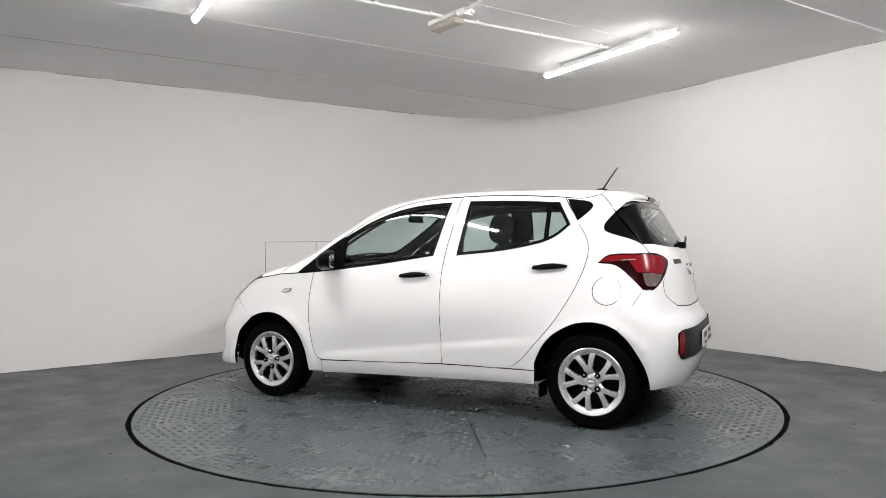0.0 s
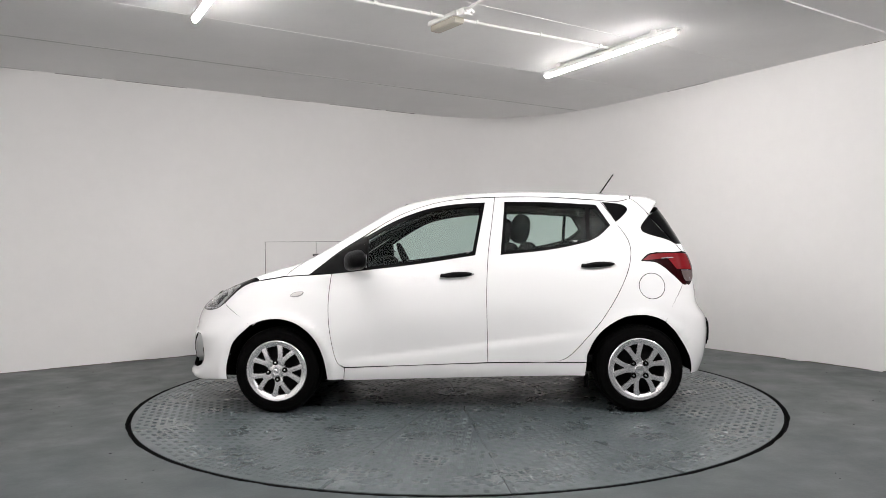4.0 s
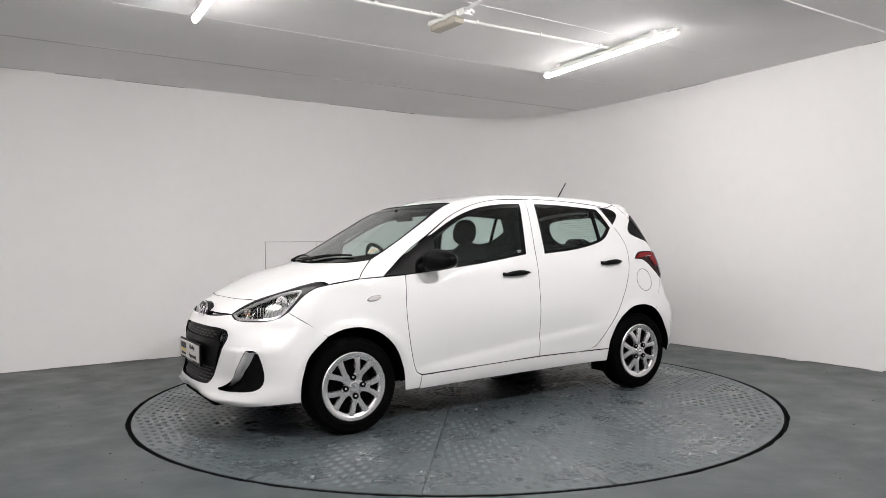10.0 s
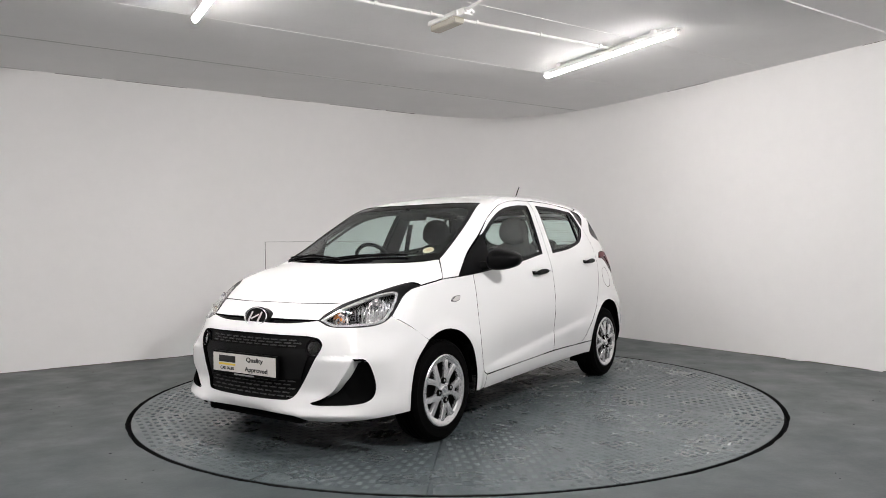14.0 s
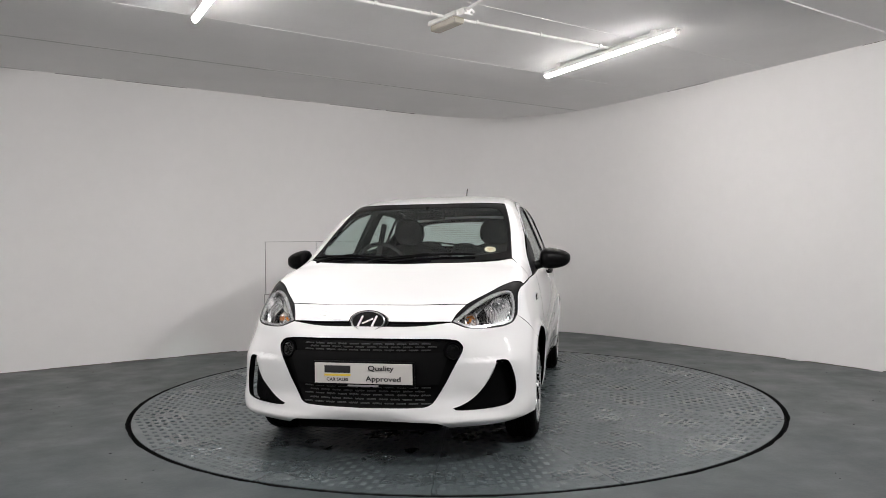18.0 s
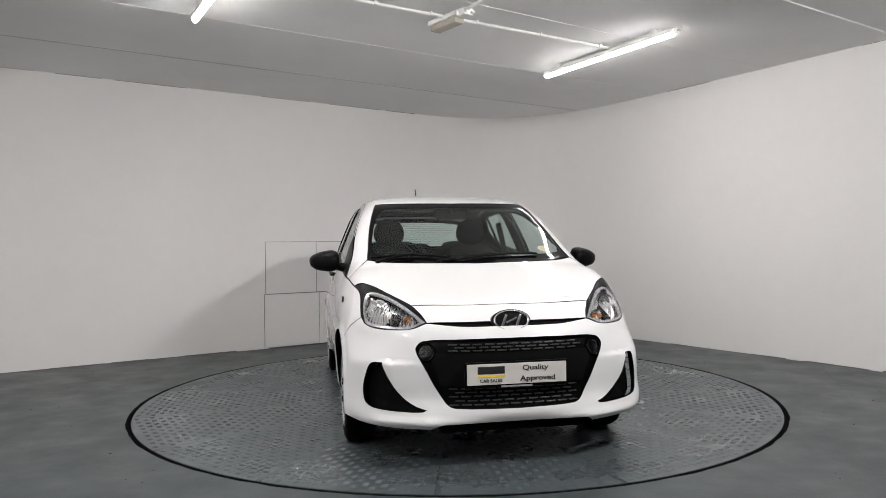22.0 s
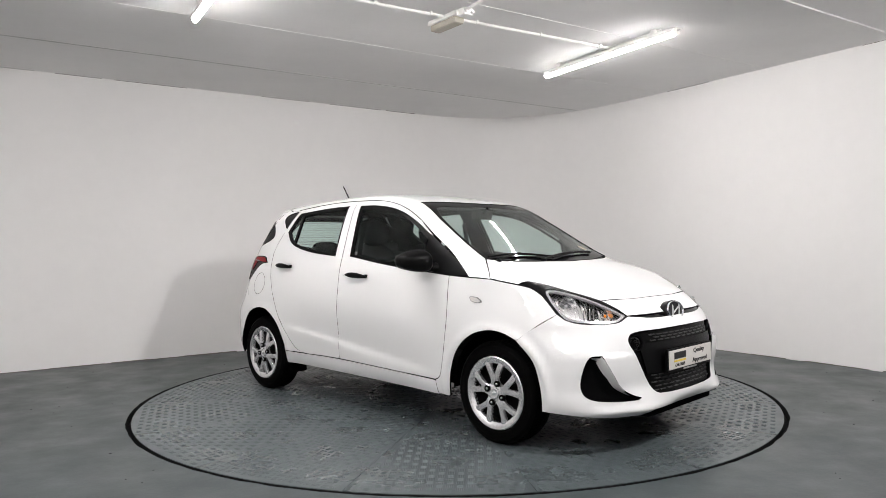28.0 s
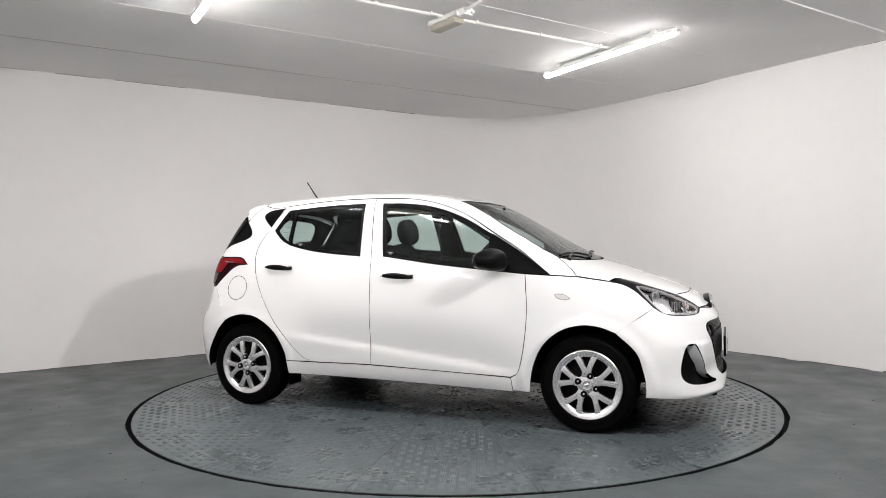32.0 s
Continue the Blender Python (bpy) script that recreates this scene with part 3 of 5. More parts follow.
def body(p):
    """Below zero inside the car's outer skin."""
    x, y, z = p[..., 0], np.abs(p[..., 1]), p[..., 2]
    top = (z - TOP(x) + CROWN(x) * (y / 0.7) ** 2.4) * 0.85
    side = (y - half_width(x, z) - relief(x, z)) * 0.95
    # the blade between grille and side intake, with its shelf on top
    blade = 0.026 * np.clip((y - 0.44) / 0.16, 0, 1) ** 1.5 * np.clip((0.72 - y) / 0.10, 0, 1) * np.clip((0.540 - z) / 0.022, 0, 1) * np.clip((z - 0.28) / 0.12, 0, 1)
    lip = 0.042 * np.exp(-((z - 0.230) / 0.032) ** 2) * np.clip((y - 0.12) / 0.28, 0, 1) * np.clip((0.86 - y) / 0.2, 0, 1)
    # in plan the bumper is fuller than the nose above it
    full = np.clip((0.66 - z) / 0.16, 0, 1)
    full = full * full * (3 - 2 * full)
    bow = (0.30 - 0.075 * full) * (y / 0.75) ** (3.0 - 0.4 * full)
    front = (x - NOSE(z) - blade - lip + bow) * 0.9
    back = (TAIL(z) - x + 0.105 * (y / 0.72) ** 3.4) * 0.93
    f = smax(side, top, 0.10 - 0.05 * np.clip((x - 0.95) / 0.2, 0, 1))
    f = smax(f, front, 0.09)
    return smax(f, back, 0.08)
def normal(p):
    e = 1e-4
    n = np.stack([body(p + e * v) - body(p - e * v) for v in np.eye(3)], -1)
    return n / np.maximum(np.linalg.norm(n, axis=-1, keepdims=True), 1e-9)
def project(o, d, far=3.0, steps=90):
    """Points where rays from o along d first meet the skin (numpy rows)."""
    o, d = np.broadcast_arrays(np.asarray(o, float), np.asarray(d, float))
    s = np.linspace(0, far, steps)
    v = body(o[None] + d[None] * s.reshape((-1,) + (1,) * o.ndim))
    k = np.argmax(v < 0, 0)
    ok = (v < 0).any(0)
    a, b = s[np.maximum(k - 1, 0)], s[k]
    for _ in range(18):
        c = (a + b) / 2
        inside = body(o + d * c[..., None]) < 0
        b, a = np.where(inside, c, b), np.where(inside, a, c)
    return o + d * b[..., None], ok


# ---- the car's panels ----
@functools.lru_cache(None)
def S(x, z, side=1):
    """The point of the skin seen from the side at x, z."""
    p, ok = project(np.array([[x, 1.3 * side, z]]), np.array([[0, -side, 0]], float), 1.3)
    return p[0]


@functools.lru_cache(None)
def FR(y, z):
    p, ok = project(np.array([[2.4, y, z]]), np.array([[-1.0, 0, 0]]), 2.0)
    return p[0]


@functools.lru_cache(None)
def TP(x, y):
    p, ok = project(np.array([[x, y, 1.9]]), np.array([[0, 0, -1.0]]), 1.8)
    return p[0]


@functools.lru_cache(None)
def RR(y, z):
    p, ok = project(np.array([[-2.4, y, z]]), np.array([[1.0, 0, 0]]), 2.0)
    return p[0]


SIDE, FRONT, UP, BACK = (0, 1, 0), (1, 0, 0), (0, 0, 1), (-1, 0, 0)
FRONT_CORNER, BACK_CORNER = (1, 0.9, 0.15), (-1, 0.8, 0.2)


def flat_basis(d):
    d = np.array(d, float)
    d /= np.linalg.norm(d)
    ref = np.array((0, 0, 1.0)) if abs(d[2]) < 0.9 else np.array((1.0, 0, 0))
    a = np.cross(ref, d)
    a /= np.linalg.norm(a)
    return d, a, np.cross(d, a)


def inset_loop(uv, amount, keep):
    """Moves a closed flat loop inwards (to its left when it runs anticlockwise)."""
    n = len(uv)
    nx, pv = np.roll(uv, -1, 0), np.roll(uv, 1, 0)
    d1, d2 = uv - pv, nx - uv
    d1 /= np.maximum(np.linalg.norm(d1, axis=1, keepdims=True), 1e-9)
    d2 /= np.maximum(np.linalg.norm(d2, axis=1, keepdims=True), 1e-9)
    n1, n2 = np.stack([-d1[:, 1], d1[:, 0]], 1), np.stack([-d2[:, 1], d2[:, 0]], 1)
    m = n1 + n2
    m /= np.maximum((m * n1).sum(1, keepdims=True), 0.5)
    m[keep, 0] = 0
    return uv + m * amount


def area(uv):
    x, y = uv[:, 0], uv[:, 1]
    return 0.5 * np.sum(x * np.roll(y, -1) - y * np.roll(x, -1))


def skin_data(loops, direction, step, gap, depth, offset, shape=None, keep_centre=True, smooth_n=4):
    """Vertices, faces, normals of a panel whose edges are loops of skin points: outer face, turned edge and inside."""
    d, a, b = flat_basis(direction)
    bm = bmesh.new()
    rims = []
    for li, loop in enumerate(loops):
        pts = catmull(loop, smooth_n) if smooth_n > 1 else np.array(loop, float)
        uv = np.stack([pts @ a, pts @ b], 1)
        if (area(uv) > 0) != (li == 0):
            uv, pts = uv[::-1], pts[::-1]
        keep = (np.abs(pts[:, 1]) < 1e-4) if keep_centre else np.zeros(len(pts), bool)
        uv = inset_loop(uv, gap, keep)
        vs = [bm.verts.new((u, v, 0)) for u, v in uv]
        rims.append(uv)
        for k in range(len(vs)):
            bm.edges.new((vs[k], vs[(k + 1) % len(vs)]))
    bmesh.ops.triangle_fill(bm, use_beauty=True, edges=bm.edges[:])
    lo, hi = np.min(rims[0], 0), np.max(rims[0], 0)
    for ax in (0, 1):
        x = lo[ax] + step
        while x < hi[ax] - step * 0.3:
            co = (x, 0, 0) if ax == 0 else (0, x, 0)
            no = (1, 0, 0) if ax == 0 else (0, 1, 0)
            bmesh.ops.bisect_plane(bm, geom=bm.verts[:] + bm.edges[:] + bm.faces[:], plane_co=co, plane_no=no, dist=1e-5)
            x += step
    bm.verts.index_update()
    for f in bm.faces:
        if f.normal.z < 0:
            f.normal_flip()
    flat = np.array([v.co[:2] for v in bm.verts])
    bound = [(e.verts[0].index, e.verts[1].index, e.link_loops[0].vert.index) for e in bm.edges if len(e.link_faces) == 1]
    faces = [[v.index for v in f.verts] for f in bm.faces]
    bm.free()
    o = flat[:, :1] * a + flat[:, 1:] * b
    P, ok = project(o + d * 3.2, -d[None], 4.5, 180)
    if keep_centre and (np.abs(np.concatenate([np.array(q)[:, 1] for q in loops])) < 1e-6).sum() > 2:
        P[np.abs(P[:, 1]) < 0.005, 1] = 0.0
    N = normal(P)
    P = P + N * offset
    if shape is not None:
        P, N = shape(P, N)
    n = len(P)
    inner = P - N * depth
    vs = [P, inner]
    ns = [N, -N]
    fs = list(faces) + [[k + n for k in f[::-1]] for f in faces]
    fm = [0] * len(faces) + [1] * len(faces)
    # the turned edge, coloured black as shade in the shut lines
    ev, en, k0 = [], [], 2 * n
    for i, j, first in bound:
        if abs(P[i][1]) < 1e-7 and abs(P[j][1]) < 1e-7 and keep_centre:
            continue
        if first != i:
            i, j = j, i
        e = np.cross(P[j] - P[i], (N[i] + N[j]) / 2)
        e /= max(np.linalg.norm(e), 1e-9)
        k = k0 + len(ev)
        ev += [P[i], P[j], inner[j], inner[i]]
        en += [e] * 4
        fs.append([k + 1, k, k + 3, k + 2])
        fm.append(1)
    if ev:
        vs.append(np.array(ev))
        ns.append(np.array(en))
    return np.concatenate(vs), fs, np.concatenate(ns), fm


def mirrored(data):
    v, f, n, m = data
    return v * (1, -1, 1), [x[::-1] for x in f], n * (1, -1, 1), m


def joined(a, b):
    """Both halves as one, sharing the points on the middle line."""
    k = len(a[0])
    same = {i: i for i in range(k) if abs(a[0][i][1]) < 1e-7}
    far = [same.get(i, i + k) for i in range(k)]
    b = (b[0], [[far[i] - k for i in f] for f in b[1]], b[2], b[3])
    return np.concatenate([a[0], b[0]]), a[1] + [[i + k for i in f] for f in b[1]], np.concatenate([a[2], b[2]]), a[3] + b[3]


def panel(name, loops, direction, mat, parent, label="", step=0.06, gap=0.0019, depth=0.014, offset=0.0, both=False, right=False,
          inside=None, shape=None, smooth_n=4):
    data = skin_data(loops, direction, step, gap, depth, offset, shape, smooth_n=smooth_n)
    if both:
        data = joined(data, mirrored(data))
    elif right:
        data = mirrored(data)
    me = mesh_of(name, data[0], data[1], [mat, inside or M_BLACK_SHADE], True, data[2], data[3])
    return part(name, me, None, parent, label)


def pts(f, rows):
    return [f(*r) for r in rows]


car = new("car")
tagged(car, "small white five-door hatchback with black mirrors, parked on the turntable", "car")

# lines shared by neighbours
RAIL = [(0.975, 0.915), (0.81, 1.047), (0.616, 1.172), (0.41, 1.296), (0.2, 1.378), (0.0, 1.418), (-0.274, 1.432), (-0.6, 1.428), (-0.98, 1.40), (-1.17, 1.372), (-1.25, 1.355)]
DOOR_F = [(0.736, 0.302), (0.781, 0.335), (0.815, 0.455), (0.837, 0.619), (0.838, 0.762), (0.822, 0.924)]
DOOR_R = [(-0.624, 0.333), (-0.726, 0.364), (-0.848, 0.488), (-0.979, 0.644), (-1.108, 0.86), (-1.161, 1.022), (-1.151, 1.126), (-1.075, 1.25)]
ARCH_F = [(1.512, 0.24), (1.518, 0.36), (1.475, 0.485), (1.38, 0.58), (1.27, 0.622), (1.16, 0.629), (1.04, 0.592), (0.935, 0.498), (0.875, 0.366), (0.852, 0.222)]
ARCH_R = [(-0.841, 0.225), (-0.855, 0.387), (-0.935, 0.525), (-1.075, 0.617), (-1.195, 0.638), (-1.32, 0.609), (-1.43, 0.518), (-1.50, 0.40), (-1.525, 0.26)]
LAMP = [(1.795, 0.419, 0.709), (1.745, 0.44, 0.745), (1.665, 0.475, 0.790), (1.546, 0.568, 0.841), (1.434, 0.636, 0.878), (1.366, 0.682, 0.893), (1.305, 0.735, 0.874),
        (1.388, 0.725, 0.862), (1.455, 0.718, 0.825), (1.517, 0.724, 0.772), (1.56, 0.726, 0.729), (1.606, 0.712, 0.699), (1.67, 0.665, 0.680), (1.75, 0.57, 0.676), (1.79, 0.492, 0.683)]


def dup(p):
    return [p, p]


def A(*q):
    return [np.array(w, float) for w in q]


K1, K2 = TP(0.995, 0.642), S(1.131, 0.908)
LENS = A((1.785, 0.425, 0.715), (1.668, 0.498, 0.782), (1.540, 0.584, 0.836), (1.476, 0.652, 0.857), (1.462, 0.688, 0.849), (1.49, 0.706, 0.815), (1.535, 0.716, 0.770),
         (1.59, 0.712, 0.715), (1.62, 0.70, 0.699), (1.672, 0.657, 0.688), (1.776, 0.515, 0.684))


def snap(q, d=(1, 0.7, 0.5)):
    """The point of the skin that a lamp's outline point lies over."""
    d = np.array(d) / np.linalg.norm(d)
    p, ok = project((np.array(q) + d * 0.3)[None], -d[None], 1.0)
    return tuple(p[0])


LAMP = [snap(q) for q in LAMP]
LENS = [np.array(snap(q)) for q in LENS]
TAIL_LAMP = A((-1.225, 0.736, 0.986), (-1.289, 0.713, 1.033), (-1.449, 0.69, 1.039), (-1.571, 0.565, 1.024), (-1.595, 0.517, 0.995), (-1.594, 0.608, 0.914), (-1.548, 0.712, 0.828), (-1.492, 0.747, 0.829), (-1.421, 0.742, 0.901), (-1.329, 0.73, 0.973))
REAR_GLASS = A((-1.306, 0.609, 1.291), (-1.38, 0.63, 1.19), (-1.47, 0.656, 1.096))
SIDE_GLASS = A((-1.248, 0.647, 1.216), (-1.26, 0.661, 1.177), (-1.417, 0.663, 1.124))
HATCH = A((-1.514, 0.654, 1.044), (-1.589, 0.638, 0.861), (-1.603, 0.622, 0.787), (-1.646, 0.493, 0.723))


def seam():
    """Points on the skin along the joint between quarter panel and spoiler."""
    a, b = S(-1.202, 1.41), REAR_GLASS[0]
    out = []
    for t in (0.25, 0.5, 0.75):
        d = np.array((-0.45, 0.75, 0.5))
        p, ok = project((a + (b - a) * t + d)[None], -d[None], 2.0)
        out.append(p[0])
    return out


SEAM = seam()


def rounded_box(f, y0, z0, y1, z1, r):
    """A loop of skin points round a box with rounded corners."""
    out = []
    for cy, cz, a0 in ((y1 - r, z1 - r, 0), (y0 + r, z1 - r, 90), (y0 + r, z0 + r, 180), (y1 - r, z0 + r, 270)):
        for a in (0, 30, 60, 90):
            q = radians(a0 + a)
            out.append(f(round(cy + r * math.cos(q), 4), round(cz + r * math.sin(q), 4)))
    return out


def flutes(P, N):
    """Upright flutes across a lamp reflector."""
    a = np.array((-0.57, 0.82, 0.0))
    w = 2 * math.pi / 0.021
    ph = P @ a * w
    P = P + N * (0.0035 * np.sin(ph))[:, None]
    N = N - a * (0.0035 * w * np.cos(ph))[:, None]
    return P, N / np.linalg.norm(N, axis=1, keepdims=True)


def bodywork():
    # bonnet
    loop = dup(TP(1.722, 0.0)) + [TP(1.716, 0.237)] + dup(np.array(LAMP[2])) + A(*LAMP[3:6]) + dup(np.array(LAMP[6])) + [S(1.202, 0.897)] + dup(K2) + dup(TP(1.003, 0.643)) + \
        [TP(1.06, 0.55), TP(1.115, 0.35)] + dup(TP(1.15, 0.0))
    panel("bonnet", [loop], UP, M_PAINT, car, both=True, step=0.05, gap=0.002)
    # roof with the screen pillars
    rail = [S(*p) for p in RAIL[:-2]]
    loop = dup(TP(0.40, 0.0)) + [TP(0.385, 0.25)] + dup(TP(0.33, 0.522)) + [TP(0.62, 0.590)] + dup(K1) + dup(K2) + dup(rail[0]) + rail[1:] + [S(-1.1, 1.388)] + dup(S(-1.202, 1.41)) + \
        [TP(-1.225, 0.35)] + dup(TP(-1.23, 0.0))
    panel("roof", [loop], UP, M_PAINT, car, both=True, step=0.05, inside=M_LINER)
    # windscreen: a dark printed border round a clear pane
    clear = dup(TP(0.455, 0.0)) + [TP(0.45, 0.3), TP(0.435, 0.45), TP(0.47, 0.51), TP(0.62, 0.560)] + [TP(0.88, 0.603), TP(0.94, 0.585), TP(1.03, 0.35)] + dup(TP(1.065, 0.0))
    rim = dup(TP(0.40, 0)) + [TP(0.385, 0.25)] + dup(TP(0.33, 0.522)) + [TP(0.62, 0.590)] + dup(K1) + [TP(1.055, 0.5), TP(1.105, 0.3)] + dup(TP(1.13, 0.0)) + \
        clear[::-1]
    screen = panel("windscreen", [rim], UP, M_GLOSS_BLACK, car, "windscreen with a black printed border", both=True, depth=0.004, offset=-0.004, gap=0.001, step=0.05)
    panel("pane", [clear], UP, M_SCREEN, screen, "clear laminated glass", both=True, depth=0.003, offset=-0.0045, inside=M_SCREEN, gap=-0.001, step=0.06)
    cowl = dup(TP(1.10, 0.0)) + [TP(1.08, 0.3)] + dup(TP(0.99, 0.62)) + dup(TP(1.05, 0.64)) + [TP(1.14, 0.35)] + dup(TP(1.175, 0.0))
    panel("cowl", [cowl], UP, M_BLACK, car, "black plastic scuttle", both=True, offset=-0.02, gap=0)
    for right in (False, True):
        kw = dict(right=right)
        # wing
        loop = dup(S(0.852, 0.222)) + dup(S(0.745, 0.222)) + dup(S(0.736, 0.302)) + [S(*p) for p in DOOR_F[1:-1]] + dup(S(0.822, 0.924)) + dup(S(0.975, 0.915)) + dup(K2) + \
            [S(1.202, 0.897)] + dup(np.array(LAMP[6])) + A(*LAMP[7:10]) + dup(np.array(LAMP[10])) + [S(1.449, 0.651)] + dup(S(1.365, 0.588)) + [S(*p) for p in ARCH_F[4:-1]]
        panel("wing", [loop], SIDE, M_PAINT, car, step=0.027, **kw)
        # sill
        loop = dup(S(0.745, 0.215)) + dup(S(-0.841, 0.244)) + dup(S(-0.85, 0.333)) + [S(-0.7, 0.329), S(-0.21, 0.329)] + dup(S(0.736, 0.302))
        panel("sill", [loop], SIDE, M_PAINT, car, **kw)
        # doors with their window openings
        win = dup(S(0.60, 0.945)) + [S(0.233, 0.985)] + dup(S(-0.135, 1.037)) + dup(S(-0.205, 1.392)) + [S(0.0, 1.382), S(0.2, 1.348), S(0.40, 1.275)] + dup(S(0.60, 1.165))
        loop = dup(S(0.736, 0.306)) + [S(*p) for p in DOOR_F[1:-1]] + dup(S(0.822, 0.924)) + dup(S(0.605, 0.945)) + dup(S(0.612, 1.17)) + [S(*p) for p in RAIL[3:6]] + \
            dup(S(-0.274, 1.430)) + [S(-0.25, 1.25)] + [S(-0.221, 1.035), S(-0.208, 0.8), S(-0.208, 0.55)] + dup(S(-0.21, 0.333)) + [S(0.25, 0.318)]
        door = panel("front_door", [loop, win], SIDE, M_PAINT, car, step=0.02, **kw)
        seal(win, 0.022, "window_seal", door, right)
        panel("window_pane", [win], SIDE, M_GLASS, door, "green-tinted glass", depth=0.004, offset=-0.008, inside=M_GLASS, gap=0.004, **kw)
        win2 = dup(S(-0.341, 1.395)) + [S(-0.62, 1.388)] + dup(S(-0.955, 1.365)) + dup(S(-1.04, 1.225)) + [S(-0.96, 1.155), S(-0.86, 1.112), S(-0.616, 1.066)] + dup(S(-0.305, 1.038))
        loop = dup(S(-0.21, 0.333)) + [S(-0.45, 0.333)] + [S(*p) for p in DOOR_R[:-1]] + dup(S(-1.075, 1.25)) + dup(S(-0.985, 1.398)) + [S(-0.6, 1.427)] + dup(S(-0.274, 1.431)) + \
            [S(-0.25, 1.25), S(-0.221, 1.035), S(-0.208, 0.8), S(-0.208, 0.55)]
        door = panel("rear_door", [loop, win2], SIDE, M_PAINT, car, step=0.02, **kw)
        seal(win2, 0.02, "window_seal", door, right)
        panel("window_pane", [win2], SIDE, M_GLASS, door, "green-tinted glass", depth=0.004, offset=-0.008, inside=M_GLASS, gap=0.004, **kw)
        bar = dup(S(-0.882, 1.372)) + dup(S(-0.908, 1.37)) + dup(S(-0.905, 1.128)) + dup(S(-0.878, 1.116))
        panel("window_divider", [bar], SIDE, M_BLACK, door, "black window divider", offset=-0.002, gap=0, **kw)
        # rear quarter
        qwin = dup(S(-1.005, 1.385)) + [S(-1.1, 1.373)] + [S(-1.15, 1.358), S(-1.165, 1.33), S(-1.12, 1.28)] + dup(S(-1.072, 1.243))
        flap = [S(round(-1.285 + 0.084 * math.cos(a), 4), round(0.822 + 0.083 * math.sin(a), 4)) for a in [2 * math.pi * k / 16 for k in range(16)]]
        lt = TAIL_LAMP
        loop = dup(S(-0.85, 0.333)) + dup(S(-0.624, 0.333)) + [S(*p) for p in DOOR_R[1:-1]] + [S(-1.075, 1.25)] + dup(S(-0.985, 1.398)) + [S(-1.1, 1.388)] + dup(S(-1.202, 1.41)) + SEAM + \
            dup(REAR_GLASS[0]) + SIDE_GLASS + dup(REAR_GLASS[2]) + dup(HATCH[0]) + dup(lt[2]) + [lt[1]] + dup(lt[0]) + [lt[9], lt[8]] + dup(lt[7]) + \
            [S(-1.42, 0.71)] + dup(S(-1.36, 0.592)) + [S(-1.29, 0.624), S(-1.195, 0.638)] + [S(*p) for p in ARCH_R[3:0:-1]]
        panel("quarter_panel", [loop, qwin, flap[::-1]], (-0.25, 1, 0.1), M_PAINT, car, step=0.035, **kw)
        panel("fuel_flap", [flap], SIDE, M_PAINT, car, "round fuel filler flap", step=0.04, **kw)
        panel("quarter_window", [qwin], SIDE, M_GLOSS_BLACK, car, "blacked-out quarter pane", offset=-0.004, gap=0.002, **kw)
        loop = dup(REAR_GLASS[0]) + SIDE_GLASS + dup(REAR_GLASS[2]) + [REAR_GLASS[1]]
        panel("rear_side_glass", [loop], (-0.5, 1, 0.2), M_GLOSS_BLACK, car, "black glass corner", offset=-0.002, **kw)
        # mirror sail
        loop = dup(S(0.970, 0.919)) + [S(0.81, 1.042)] + dup(S(0.592, 1.178)) + dup(S(0.588, 0.945)) + [S(0.822, 0.927)]
        panel("mirror_sail", [loop], SIDE, M_BLACK, car, "black plastic corner trim", offset=0.002, **kw)
        ring = [S(1.100, 0.780), S(1.07, 0.803), S(1.035, 0.809), S(1.006, 0.806), S(1.018, 0.784), S(1.06, 0.773)]
        rp = panel("side_repeater", [ring], SIDE, M_BEZEL, car, "small clear indicator repeater in a silver rim", offset=0.003, gap=0, step=0.02, **kw)
        panel("lens", [ring], SIDE, M_CLEARISH, rp, "clear lens", offset=0.007, gap=0.005, step=0.02, **kw)
    # front bumper, halves meeting at the middle
    g_hole = [FR(0.0, 0.640), FR(0.0, 0.640), FR(0.25, 0.639), FR(0.452, 0.630), FR(0.487, 0.592), FR(0.455, 0.515), FR(0.385, 0.385), FR(0.345, 0.325), FR(0.30, 0.305), FR(0.0, 0.298), FR(0.0, 0.298)]
    intake = [FR(0.645, 0.527)] * 2 + [FR(0.608, 0.435), FR(0.550, 0.358), FR(0.492, 0.318)] + [FR(0.440, 0.299)] * 2 + [FR(0.46, 0.289), FR(0.56, 0.288), FR(0.68, 0.298), FR(0.724, 0.322), FR(0.735, 0.37), FR(0.726, 0.45), FR(0.698, 0.520)]
    outer = [FR(0.0, 0.694)] * 2 + [FR(0.25, 0.695)] + [np.array(LAMP[0])] * 2 + [np.array(q) for q in LAMP[:10:-1]] + [np.array(LAMP[10])] * 2 + [S(1.449, 0.651)] + [S(1.365, 0.588)] * 2 + \
        [S(1.475, 0.485), S(1.518, 0.36)] + [S(1.525, 0.235)] * 2 + [FR(0.62, 0.208)] + [FR(0.42, 0.200)] * 2 + [FR(0.365, 0.232)] * 2 + [FR(0.2, 0.234)] + [FR(0.0, 0.234)] * 2
    outer += [FR(0.0, z) for z in (0.245, 0.252, 0.26, 0.27, 0.28, 0.29)] + [g_hole[-1]] * 2 + list(g_hole[-3:1:-1]) + [g_hole[0]] * 2 + [FR(0.0, z) for z in (0.65, 0.66, 0.67, 0.68, 0.687)]
    bumper = panel("front_bumper", [outer, intake], FRONT_CORNER, M_PAINT, car, both=True, step=0.02, depth=0.022, gap=-0.0006, offset=-0.0004)
    panel("grille_backing", [g_hole], FRONT, M_BLACK, bumper, "black moulded grille", both=True, offset=-0.022, gap=-0.004)
